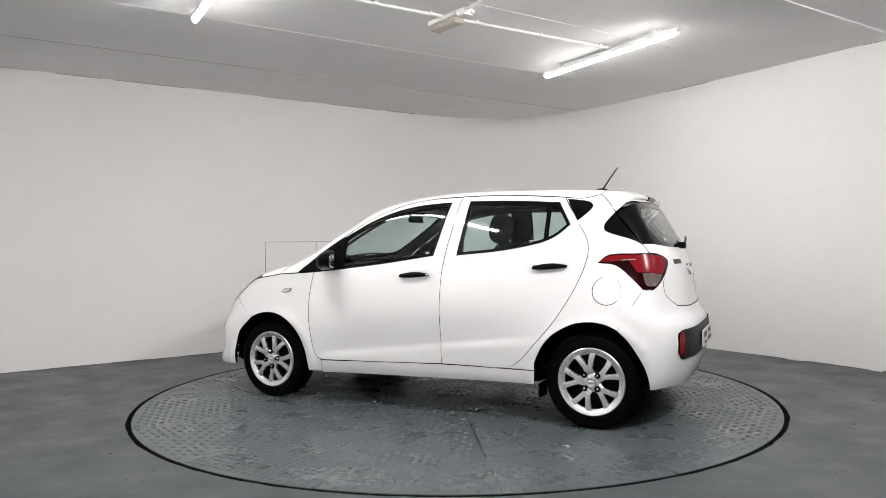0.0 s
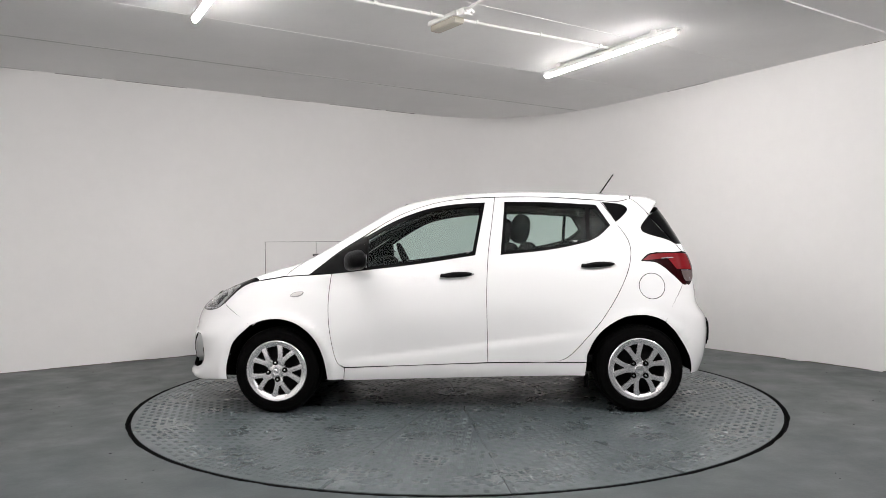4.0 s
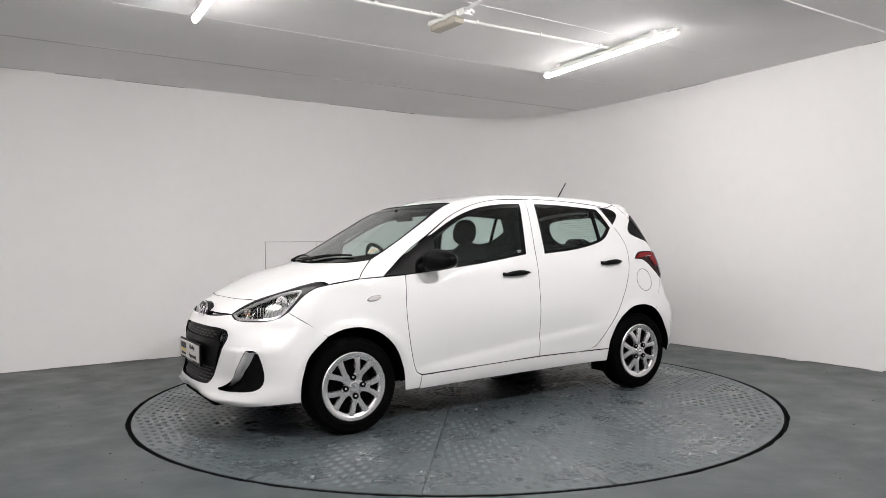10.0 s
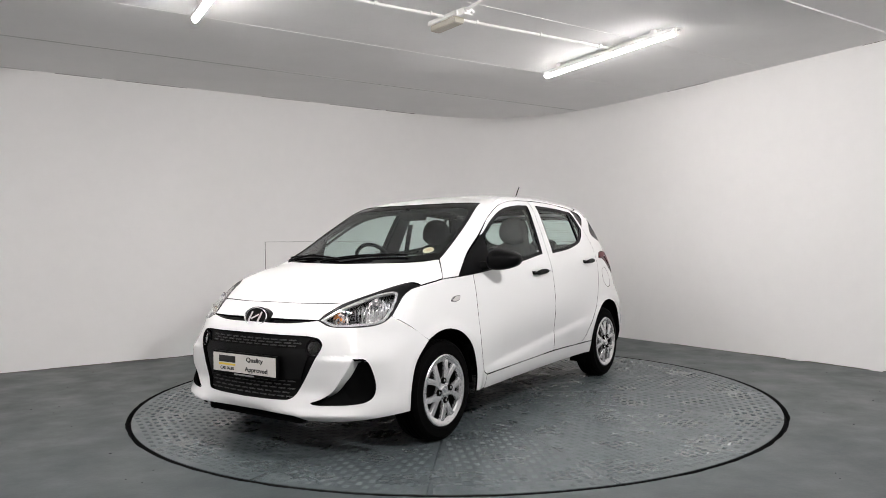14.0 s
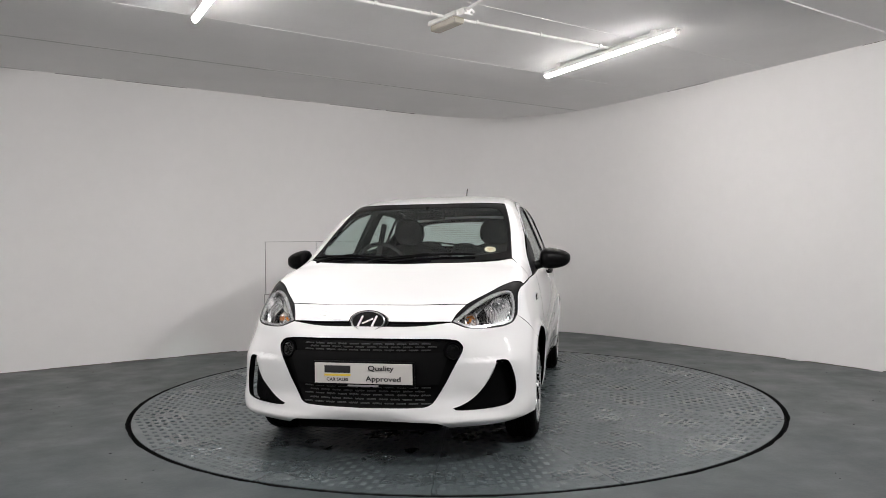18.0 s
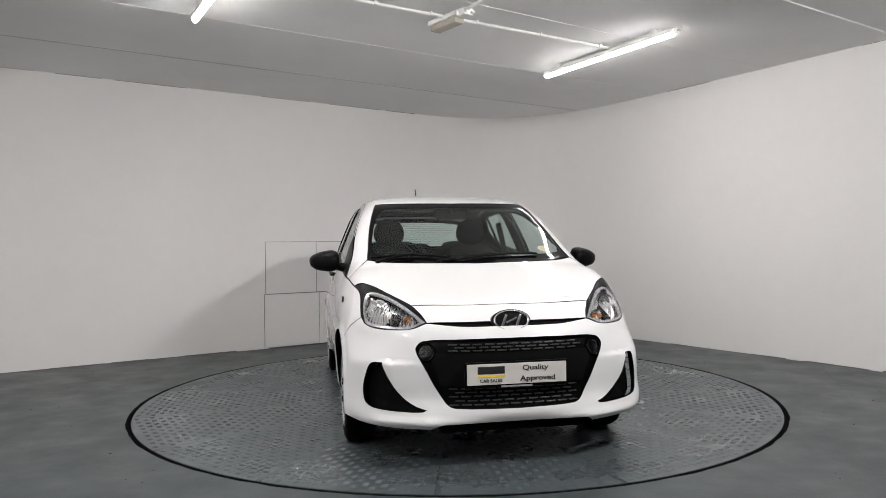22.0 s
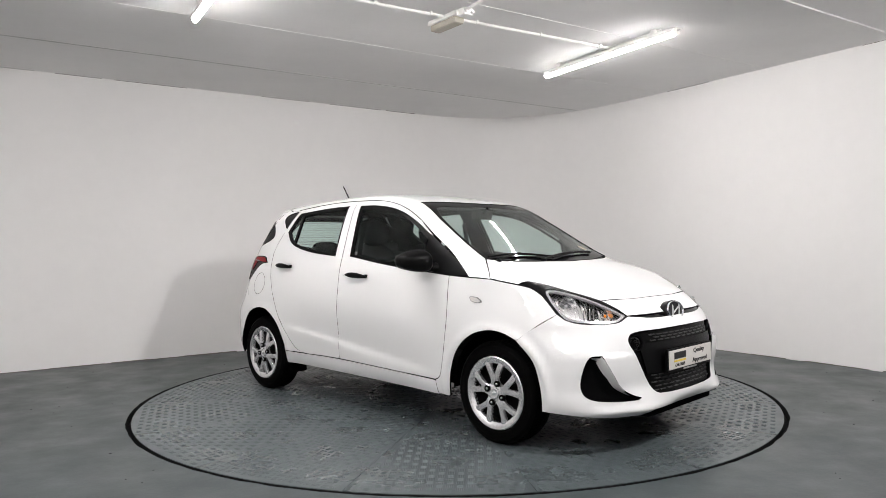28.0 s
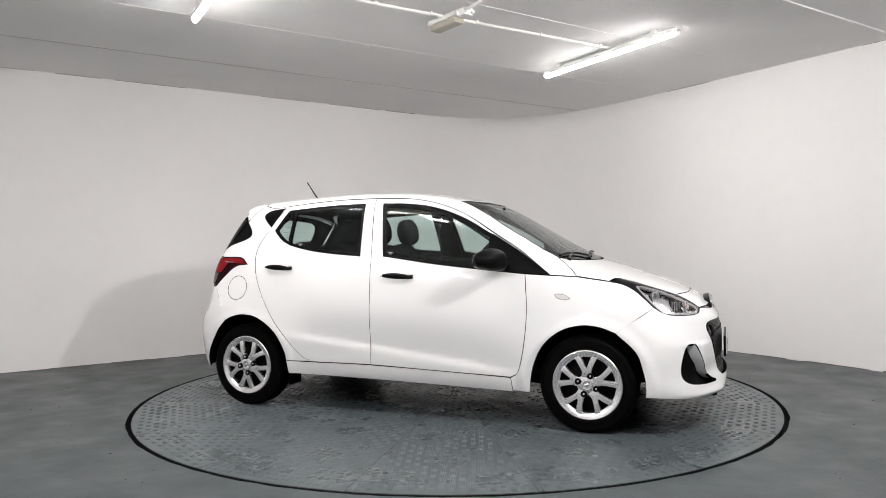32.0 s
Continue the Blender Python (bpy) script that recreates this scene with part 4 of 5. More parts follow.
    for right in (False, True):
        panel("air_intake", [intake], FRONT_CORNER, M_BLACK, bumper, "black air intake", right=right, offset=-0.05, gap=-0.004)
        # the painted flank of the blade that shows inside the intake
        edge = catmull(intake[1:6], 4, closed=False)
        n = len(edge)
        inner_edge = edge + np.array((-0.075, 0.004, 0.0))
        thick = np.array((0.0, -0.006, 0.0))
        V = np.concatenate([edge, inner_edge, edge + thick, inner_edge + thick]) - np.array((0.004, 0.0, 0.0))
        F = []
        for k in range(n - 1):
            F += [(k, k + 1, n + k + 1, n + k), (2 * n + k, 3 * n + k, 3 * n + k + 1, 2 * n + k + 1), (k, 2 * n + k, 2 * n + k + 1, k + 1), (n + k, n + k + 1, 3 * n + k + 1, 3 * n + k)]
        if not right:
            F = [f[::-1] for f in F]
        else:
            V = V * (1, -1, 1)
        part("blade_flank", mesh_of("blade_flank", V, F, [M_PAINT]), None, bumper, "white inner flank of the intake")
    nose = [FR(0.0, 0.717)] * 2 + [FR(0.25, 0.716)] + [np.array(LAMP[0]) + (0, 0, 0.006)] * 2 + [np.array(LAMP[1]) + (0, -0.003, 0.003)] + [np.array(LAMP[2])] * 2 + [TP(1.716, 0.237)] + [TP(1.722, 0)] * 2
    panel("nose_panel", [nose], (1, 0, 0.6), M_PAINT, car, both=True)
    strip = [FR(0.0, 0.722)] * 2 + [FR(0.25, 0.721)] + [FR(0.41, 0.715)] * 2 + [FR(0.41, 0.692)] * 2 + [FR(0.25, 0.69)] + [FR(0.0, 0.69)] * 2
    panel("nose_strip", [strip], FRONT, M_GLOSS_BLACK, car, "black strip between the headlamps", both=True, offset=-0.008, gap=0)
    # tail
    low = [HATCH[3]] * 2 + [RR(0.2, 0.705)] + [RR(0.0, 0.703)] * 2
    glass_rim = dup(RR(0.0, 1.372)) + [RR(0.35, 1.362)] + dup(REAR_GLASS[0]) + [REAR_GLASS[1]] + dup(REAR_GLASS[2]) + [RR(0.4, 1.08)] + dup(RR(0.0, 1.072))
    hatch = dup(TP(-1.23, 0.0)) + [TP(-1.225, 0.35)] + dup(S(-1.202, 1.41)) + SEAM + dup(REAR_GLASS[0]) + [RR(0.35, 1.362)] + dup(RR(0.0, 1.372))
    gate = new("tailgate")
    gate.parent = car
    panel("spoiler_base", [hatch], (-0.6, 0, 1), M_PAINT, gate, both=True)
    hatch = dup(RR(0.0, 1.072)) + [RR(0.4, 1.08)] + dup(REAR_GLASS[2]) + dup(HATCH[0]) + [TAIL_LAMP[3], TAIL_LAMP[4], TAIL_LAMP[5], HATCH[1], HATCH[2]] + low + [RR(0.0, z) for z in (0.75, 0.8, 0.85, 0.9, 0.95, 0.98, 1.01, 1.04)]
    panel("tailgate_skin", [hatch], (-1, 0.4, 0.2), M_PAINT, gate, both=True, step=0.05)
    clear = dup(RR(0.0, 1.335)) + [RR(0.4, 1.32), RR(0.5, 1.28), RR(0.535, 1.18), RR(0.49, 1.12), RR(0.4, 1.108)] + dup(RR(0.0, 1.10))
    rim = glass_rim + clear[::-1]
    rear = panel("rear_window", [rim], (-1, 0.5, 0.4), M_GLOSS_BLACK, gate, "rear window with a black border", both=True, offset=-0.002, gap=0.001)
    panel("rear_pane", [clear], (-1, 0, 0.4), M_GLASS, gate, "tinted rear glass", both=True, offset=-0.003, depth=0.004, inside=M_GLASS, gap=-0.001)
    outer = [RR(0.0, 0.698)] * 2 + [RR(0.2, 0.70)] + [HATCH[3] - (0, 0, 0.004)] * 2 + [HATCH[2] + (0, 0.004, 0), HATCH[1] + (0, 0.004, 0)] + [TAIL_LAMP[5] + (0, 0.004, -0.003)] * 2 + [TAIL_LAMP[6]] * 2 + [TAIL_LAMP[7]] * 2 + [S(-1.42, 0.71)] + [S(-1.36, 0.592)] * 2 + \
        [S(-1.43, 0.518), S(-1.5, 0.40)] + [S(-1.53, 0.255)] * 2 + [RR(0.6, 0.262), RR(0.4, 0.25)] + [RR(0.0, 0.25)] * 2 + [RR(0.0, z) for z in (0.3, 0.35, 0.4, 0.45, 0.5, 0.55, 0.58, 0.61, 0.63, 0.65, 0.67, 0.685)]
    rb = panel("rear_bumper", [outer], BACK_CORNER, M_PAINT, car, both=True, step=0.03, gap=-0.0006, offset=-0.0004)
    panel("bumper_insert", [rounded_box(RR, -0.645, 0.415, 0.645, 0.59, 0.06)], BACK, M_BLACK, rb, "black bumper insert", offset=0.006, depth=0.02)
    for right in (False, True):
        panel("reflector", [rounded_box(RR, 0.595, 0.445, 0.655, 0.58, 0.028)], BACK, M_RED, rb, "red reflector", offset=0.012, step=0.03, right=right)
        lamp = panel("tail_lamp", [dup(TAIL_LAMP[0]) + TAIL_LAMP[1:]], BACK_CORNER, M_DARK_RED, car, "dark red wrap-round tail lamp", right=right, step=0.04)
        q = A((-1.394, 0.709, 1.009), (-1.575, 0.543, 1.005), (-1.581, 0.641, 0.916), (-1.455, 0.73, 0.927))
        panel("brake_lens", [dup(q[0]) + [q[1]] + dup(q[2]) + dup(q[3])], BACK_CORNER, M_RED, lamp, "bright red lens", right=right, offset=0.004, step=0.04)
        q = A((-1.232, 0.735, 0.988), (-1.292, 0.713, 1.028), (-1.449, 0.69, 1.033), (-1.566, 0.57, 1.019), (-1.572, 0.572, 1.003), (-1.43, 0.702, 1.004), (-1.32, 0.722, 0.992))
        panel("upper_lens", [dup(q[0]) + q[1:3] + dup(q[3]) + dup(q[4]) + q[5:]], BACK_CORNER, M_RED, lamp, "red upper light band", right=right, offset=0.004, step=0.04, gap=0.002)
        for line in (A((-1.36, 0.722, 1.0), (-1.46, 0.69, 1.004), (-1.575, 0.57, 0.998)), A((-1.505, 0.66, 1.003), (-1.53, 0.69, 0.93), (-1.545, 0.705, 0.85))):
            run = [Vector(p) + Vector(normal(p[None])[0]) * 0.006 for p in catmull(line, 4, closed=False)]
            if right:
                run = [Vector((p.x, -p.y, p.z)) for p in run]
            part("light_guide", tube(bmesh.new(), run, 0.003, 6), M_BEZEL, lamp, "thin bright light guide", smooth=True)
        q = A((-1.481, 0.725, 0.927), (-1.581, 0.641, 0.916), (-1.562, 0.69, 0.854), (-1.508, 0.734, 0.852))
        panel("clear_lens", [dup(q[0]) + dup(q[1]) + q[2:]], BACK_CORNER, M_REVERSE, lamp, "clear reversing lens", right=right, offset=0.004, step=0.04)
        q = [np.array(w) for w in LAMP]
        outl = [q[0]] + q[:6] + [q[6]] * 2 + q[7:]
        lens = dup(LENS[0]) + LENS[1:]
        lamp = panel("headlamp", [outl, lens], (1, 0.7, 0.5), M_EYELID, car, "headlamp with a black eyelid and clear lens", right=right, depth=0.03, step=0.04, inside=M_BLACK)
        seal(lens, 0.013, "bezel", lamp, right, (1, 0.7, 0.5), M_BEZEL, -0.004, "bright bezel")
        panel("housing", [lens], (1, 0.7, 0.5), M_SILVER_LAMP, lamp, "ribbed silver reflector", offset=-0.04, gap=-0.008, right=right, step=0.0075, shape=flutes)
        dv = A((1.697, 0.541, 0.755), (1.645, 0.565, 0.782), (1.70, 0.628, 0.690), (1.735, 0.585, 0.687))
        panel("divider", [dup(dv[0]) + dup(dv[1]) + dup(dv[2]) + dup(dv[3])], (1, 0.7, 0.5), M_BLACK, lamp, "black divider between the reflectors", offset=-0.022, gap=0, right=right, step=0.03)
        panel("lens", [lens], (1, 0.7, 0.5), M_LENS, lamp, "clear lens", offset=0.0, gap=0.0, depth=0.003, inside=M_LENS, right=right, step=0.04)


def seal(loop, width, name, parent, right, direction=SIDE, mat=None, offset=-0.005, label="black rubber window seal"):
    """A band of even width along the inside of an opening."""
    mat = mat or M_BLACK
    d, a, b = flat_basis(direction)
    run = catmull(loop, 4)
    uv = np.stack([run @ a, run @ b], 1)
    if area(uv) < 0:
        uv = uv[::-1]
    free = np.zeros(len(uv), bool)
    inner = inset_loop(uv, width, free)
    n = len(uv)
    out, vs = [], []
    for q in (uv, inner):
        o = q[:, :1] * a + q[:, 1:] * b
        P, ok = project(o + d * 3.2, -d[None], 4.5, 180)
        N = normal(P)
        vs.append((P + N * offset, N))
    (p0, n0), (p1, n1) = vs
    V = np.concatenate([p0, p1, p0 - n0 * 0.012, p1 - n1 * 0.012])
    F = []
    for k in range(n):
        j = (k + 1) % n
        F += [(k, j, n + j, n + k), (n + k, n + j, 3 * n + j, 3 * n + k), (j, k, 2 * n + k, 2 * n + j)]
    if right:
        V, F = V * (1, -1, 1), [f[::-1] for f in F]
    return part(name, mesh_of(name, V, F, [mat]), None, parent, label)


M_CLEARISH = material("pale_lens", (0.55, 0.53, 0.52), 0.12, coat=0.8, grain=0.4, grain_size=120)
M_SILVER_LAMP = material("lamp_reflector", (0.94, 0.94, 0.95), 0.16, metal=1.0, bump=0.25, bump_size=60)
M_REVERSE = material("reversing_lens", (0.13, 0.10, 0.10), 0.15, spec=0.3, grain=0.9, grain_size=70)
M_BEZEL = material("lamp_bezel", (0.75, 0.75, 0.77), 0.2, metal=0.7)
bodywork()


# ---- wheels ----
def wheel():
    ob = new("wheel")
    r = 0.283
    prof = [(0.185, -0.078), (0.20, -0.085), (0.235, -0.088), (0.262, -0.082), (0.276, -0.070), (r, -0.052), (r, -0.030), (r - 0.006, -0.027), (r - 0.006, -0.022), (r, -0.019), (r, -0.003),
            (r - 0.006, -0.001), (r - 0.006, 0.003), (r, 0.005), (r, 0.019), (r - 0.006, 0.022), (r - 0.006, 0.027), (r, 0.030), (r, 0.052), (0.276, 0.070), (0.262, 0.081), (0.256, 0.084), (0.252, 0.083),
            (0.235, 0.088), (0.214, 0.089), (0.21, 0.086), (0.205, 0.087), (0.185, 0.078)]
    tyre = part("tyre", lathe(bmesh.new(), prof, 80), M_TYRE, ob, "black rubber tyre", smooth=True)
    blocks = bmesh.new()
    for k in range(72):
        for y in (-0.058, 0.058):
            m = Matrix.Rotation(2 * math.pi * (k + (0.5 if y > 0 else 0)) / 72, 4, "Z") @ pose(r - 0.0045, 0, y, 0, -18 if y > 0 else 18, 0)
            box(blocks, m, 0.008, 0.017, 0.022)
    tagged(part("tread", blocks, M_TYRE, ob), kind="stuff")
    part("steel_rim", lathe(bmesh.new(), [(0.195, 0.07), (0.185, 0.03), (0.16, 0.015), (0.10, 0.03), (0.0, 0.03)], 48), M_RIM, ob, "black steel rim behind the cover", smooth=True)
    bm = lathe(bmesh.new(), [(0.190, 0.058), (0.203, 0.074), (0.203, 0.086), (0.197, 0.0905), (0.186, 0.0885), (0.172, 0.084), (0.163, 0.076), (0.162, 0.058)], 72)
    cover = part("wheel_cover", bm, M_SILVER, ob, "silver plastic wheel cover with forked spokes", smooth=True)
    hub = lathe(bmesh.new(), [(0.062, 0.062), (0.060, 0.077), (0.050, 0.083), (0.033, 0.084), (0.031, 0.090), (0.027, 0.0925), (0.018, 0.0915), (0.0, 0.092)], 40)
    part("hub_cap", hub, M_SILVER, ob, smooth=True)
    bm = bmesh.new()
    bmesh.ops.create_uvsphere(bm, u_segments=16, v_segments=6, radius=1, matrix=pose(0, 0, 0.0915) @ Matrix.Diagonal((0.017, 0.0105, 0.0016, 1)))
    part("hub_badge", bm, M_CHROME, ob, smooth=True)

    def arm(a0, r0, w0, z0, a1, r1, w1, z1, n=6, bow=0.0):
        """A ridged spoke from one polar point to another."""
        bm = bmesh.new()
        p, q = Vector((r0 * math.cos(a0), r0 * math.sin(a0), z0)), Vector((r1 * math.cos(a1), r1 * math.sin(a1), z1))
        d = (q - p).normalized()
        s = Vector((-d.y, d.x, 0)).normalized()
        rows = []
        for k in range(n + 1):
            t = k / n
            c = p.lerp(q, t) + s * bow * math.sin(math.pi * t)
            w = w0 + (w1 - w0) * t
            c.z += 0.0015 * math.sin(math.pi * t)
            rows.append([bm.verts.new(c + s * o * w + Vector((0, 0, h))) for o, h in ((-1, -0.022), (-1, -0.005), (-0.85, -0.0008), (0.0, 0.0), (0.85, -0.0008), (1, -0.005), (1, -0.022))])
        for a, b in zip(rows, rows[1:]):
            for i in range(6):
                bm.faces.new((a[i], a[i + 1], b[i + 1], b[i]))
        return bm

    for k in range(5):
        c = 2 * math.pi * k / 5
        turn_m = Matrix.Rotation(c, 4, "Z")
        if k == 0:
            s1 = part("spoke", arm(0, 0.04, 0.030, 0.083, 0, 0.102, 0.025, 0.0866), M_SILVER, ob, smooth=True)
            s2 = part("spoke", arm(radians(8.5), 0.078, 0.0145, 0.0868, radians(18.5), 0.182, 0.0185, 0.0835, bow=-0.004), M_SILVER, ob, smooth=True)
            s3 = part("spoke", arm(radians(-8.5), 0.078, 0.0145, 0.0868, radians(-18.5), 0.182, 0.0185, 0.0835, bow=0.004), M_SILVER, ob, smooth=True)
            meshes = [s1.data, s2.data, s3.data]
        else:
            for me in meshes:
                part("spoke", me, None, ob, at=turn_m)
    for k in range(4):
        a = radians(50 + 90 * k)
        bm = lathe(bmesh.new(), [(0.0175, 0.08), (0.0175, 0.0915), (0.0155, 0.0935), (0.013, 0.086), (0.0, 0.086)], 24, pose(0.056 * math.cos(a), 0.056 * math.sin(a), 0))
        part("bolt_cup", bm, M_BLACK_SHADE, ob, "black bolt recess", smooth=True)
        bm = lathe(bmesh.new(), [(0.0085, 0.084), (0.0085, 0.092), (0.006, 0.0945), (0.0, 0.095)], 6, pose(0.056 * math.cos(a), 0.056 * math.sin(a), 0))
        part("wheel_bolt", bm, M_CHROME, ob, "steel wheel bolt")
    return ob


M_RIM = material("black_steel", (0.003, 0.003, 0.003), 0.5, spec=0.05)


def wheels():
    first = wheel()
    k = 0
    for x, s, spin in ((1.1925, 1, 43), (1.1925, -1, 20), (-1.1925, 1, 5), (-1.1925, -1, 50)):
        m = pose(x, 0.718 * s, 0.283, -90 * s, 0, 0) @ pose(0, 0, 0, 0, 0, -spin if s > 0 else spin)
        w = first if k == 0 else copy_thing(first, m)
        if k == 0:
            first.matrix_basis = m
        w.parent = car
        k += 1


wheels()


# ---- things fixed to the body ----
def skin_pose(p, up=(0, 0, 1), out=0.0):
    """A pose on the skin: z along the outward normal, y as near up as can be."""
    n = Vector(normal(np.array([p]))[0])
    y = (Vector(up) - n * n.dot(Vector(up))).normalized()
    x = y.cross(n)
    m = Matrix((x, y, n)).transposed().to_4x4()
    m.translation = Vector(p) + n * out
    return m


def flip(m):
    """The pose on the other side of the car, for a part that is its own mirror image along its length."""
    return Matrix.Diagonal((1, -1, 1, 1)) @ m @ Matrix.Diagonal((-1, 1, 1, 1))


def ellipsoid(bm, m, sx, sy, sz, power=2.6, seg=28, rings=16):
    r = bmesh.ops.create_uvsphere(bm, u_segments=seg, v_segments=rings, radius=1.0)
    for v in r["verts"]:
        c = v.co
        k = (abs(c.x) ** power + abs(c.y) ** power + abs(c.z) ** power) ** (1 / power)
        c /= max(k, 1e-6)
        v.co = m @ Vector((c.x * sx, c.y * sy, c.z * sz))
    return r["verts"]


def fittings():
    for s in (1, -1):
        # door handles
        for hx, hz in ((-0.012, 0.911), (-0.937, 0.966)):
            bm = bmesh.new()
            line = []
            for k in range(11):
                t = k / 10 * 2 - 1
                x = hx + 0.108 * t
                y = S(round(x, 4), hz)[1] + 0.013 + 0.022 * (1 - abs(t) ** 3)
                line.append(Vector((x, y * s, hz + 0.006 * t * (-1) - 0.004 * t * t)))
            rings = []
            for k, p in enumerate(line):
                t = k / 10 * 2 - 1
                h = 0.0185 * (1 - 0.62 * abs(t) ** 2.2)
                w = 0.010
                rings.append([bm.verts.new(p + Vector((0, w * math.cos(a) * s, h * math.sin(a)))) for a in [2 * math.pi * i / 12 for i in range(12)]])
            for a, b in zip(rings, rings[1:]):
                for i in range(12):
                    bm.faces.new((a[i], a[(i + 1) % 12], b[(i + 1) % 12], b[i]))
            bm.faces.new(rings[0]), bm.faces.new(rings[-1])
            h = part("door_handle", bm, M_BLACK, car, "black plastic door handle", smooth=True)
            for x in (hx - 0.094, hx + 0.094):
                y = S(round(x, 4), hz)[1]
                part("handle_base", boxed(0.022, 0.03, 0.013, 0.004, pose(x, (y + 0.004) * s, hz)), M_BLACK, h)
        y = S(-0.122, 0.913)[1] + 0.021
        bm = lathe(bmesh.new(), [(0.007, -0.004), (0.007, 0.004), (0.0, 0.005)], 16, pose(-0.118, (y + 0.006) * s, 0.913, -90 * s))
        part("door_lock", bm, M_CHROME, car, "silver door lock")
        # mirror
        bm = bmesh.new()
        vs = ellipsoid(bm, Matrix(), 0.098, 0.096, 0.070, 3.0)
        for v in vs:
            o = (v.co.y + 0.096) / 0.192
            v.co.x *= 0.5 if v.co.x < 0 else 1.0 - 0.3 * o
            v.co.z *= (1.04 - 0.52 * o ** 1.5) if v.co.z > 0 else (1.0 - 0.30 * o ** 2)
            v.co.z -= 0.18 * max(0.0, v.co.x)
            v.co.x -= 0.30 * v.co.y
            v.co = Vector((v.co.x + 0.625, (v.co.y + 0.885) * s, v.co.z + 1.016))
        mirror = part("door_mirror", bm, M_BLACK, car, "black door mirror housing", smooth=True)
        bm = bmesh.new()
        tube(bm, [(0.70, 0.735 * s, 0.965), (0.68, 0.78 * s, 0.972), (0.655, 0.83 * s, 0.985)], [0.034, 0.028, 0.026], 14)
        part("mirror_arm", bm, M_BLACK, mirror, smooth=True)
        bm = bmesh.new()
        ellipsoid(bm, pose(0.578, 0.885 * s, 1.008, 0, 0, 16.7 * s), 0.004, 0.076, 0.046, 3)
        part("mirror_glass", bm, M_CHROME, mirror, "mirror glass", smooth=True)
        # fog lamps
        p = FR(0.44, 0.578) * (1, s, 1)
        m = skin_pose(p, out=-0.02)
        fog = part("fog_lamp", lathe(bmesh.new(), [(0.047, -0.02), (0.047, 0.012), (0.043, 0.018), (0.037, 0.016), (0.035, 0.006)], 40, m), M_GLOSS_BLACK, car, "round fog lamp in a black ring", smooth=True)
        part("reflector", lathe(bmesh.new(), [(0.036, 0.006), (0.028, -0.012), (0.012, -0.022), (0.0, -0.024)], 32, m), M_CHROME, fog, smooth=True)
        part("lens", lathe(bmesh.new(), [(0.0365, 0.008), (0.025, 0.012), (0.0, 0.0135)], 32, m), M_FOG, fog, "clear ribbed lens", smooth=True)
        # head lamp bowls and bulbs
        hl = [o for o in car.children if o.name.startswith("headlamp") and (o.data.vertices[0].co.y > 0) == (s > 0)][0]
        for x, y, z, r, dep, mat, lab in ((1.56, 0.635, 0.765, 0.056, 0.035, M_SILVER_LAMP, "main beam reflector"), (1.72, 0.505, 0.716, 0.034, 0.028, M_INDICATOR, "amber indicator bowl")):
            m = Matrix.Translation((x, y * s, z)) @ pose(0, 0, 0, 0, 84, 16 * s)
            part("reflector_bowl", lathe(bmesh.new(), [(r, 0.012), (r * 0.92, -dep * 0.3), (r * 0.7, -dep * 0.7), (r * 0.3, -dep), (0.0, -dep)], 28, m), mat, hl, lab, smooth=True)
            bm = bmesh.new()
            bmesh.ops.create_uvsphere(bm, u_segments=14, v_segments=8, radius=r * 0.24, matrix=m @ pose(0, 0, -dep * 0.35))
            part("bulb", bm, M_AMBER if mat is M_INDICATOR else M_BULB, hl, smooth=True)
        for k in range(4):
            m = Matrix.Translation((1.655 + 0.012 * k, (0.622 - 0.012 * k) * s, 0.725))
            part("reflector_rib", boxed(0.005, 0.004, 0.062, 0.001, m @ pose(0, 0, 0, 0, 0, -40 * s)), M_CHROME, hl)
        # arch liner
        for hx in HUBS:
            bm = bmesh.new()
            rows = []
            for k in range(19):
                a = radians(0 + 180 * k / 18)
                x, z = hx + 0.338 * math.cos(a), 0.27 + 0.358 * math.sin(a)
                rows.append([bm.verts.new((x, y * s, z)) for y in (0.55, 0.775)])
            for a, b in zip(rows, rows[1:]):
                bm.faces.new((a[0], a[1], b[1], b[0]))
            bm.faces.new([r[0] for r in rows])
            part("arch_liner", bm, M_BLACK_SHADE, car, "black wheel arch liner")
    # grille: bars, fog band, emblem
    m0 = boxed(0.047, 0.0065, 0.006, 0.002)
    first = part("grille_bar", m0, M_GRILLE, car, "small raised grille bar")
    k = 0
    for rows, wide in (((0.616, 0.600, 0.584), 0.37), ((0.396, 0.378, 0.360, 0.342, 0.325), 0.33)):
        for i, z in enumerate(rows):
            n = int(wide / 0.062)
            for j in range(-n, n + 1):
                y = 0.062 * j + (0.031 if i % 2 else 0)
                if abs(y) > wide:
                    continue
                m = skin_pose(FR(round(y, 4), z), out=-0.016)
                ob = first if k == 0 else copy_thing(first, m)
                ob.matrix_basis = m
                k += 1
    loop = dup(FR(0.0, 0.572)) + [FR(0.2, 0.572)] + dup(FR(0.425, 0.572)) + dup(FR(0.37, 0.41)) + [FR(0.2, 0.408)] + dup(FR(0.0, 0.408))
    panel("grille_band", [loop], FRONT, M_BAND, car, "smooth black band across the grille", both=True, offset=-0.010, gap=0, depth=0.012)
    p = FR(0.0, 0.712)
    m = Matrix(((0, -0.25, 0.968, p[0] + 0.006), (1, 0, 0, 0), (0, 0.968, 0.25, 0.720), (0, 0, 0, 1)))
    oval = m @ Matrix.Diagonal((0.093, 0.052, 1, 1))
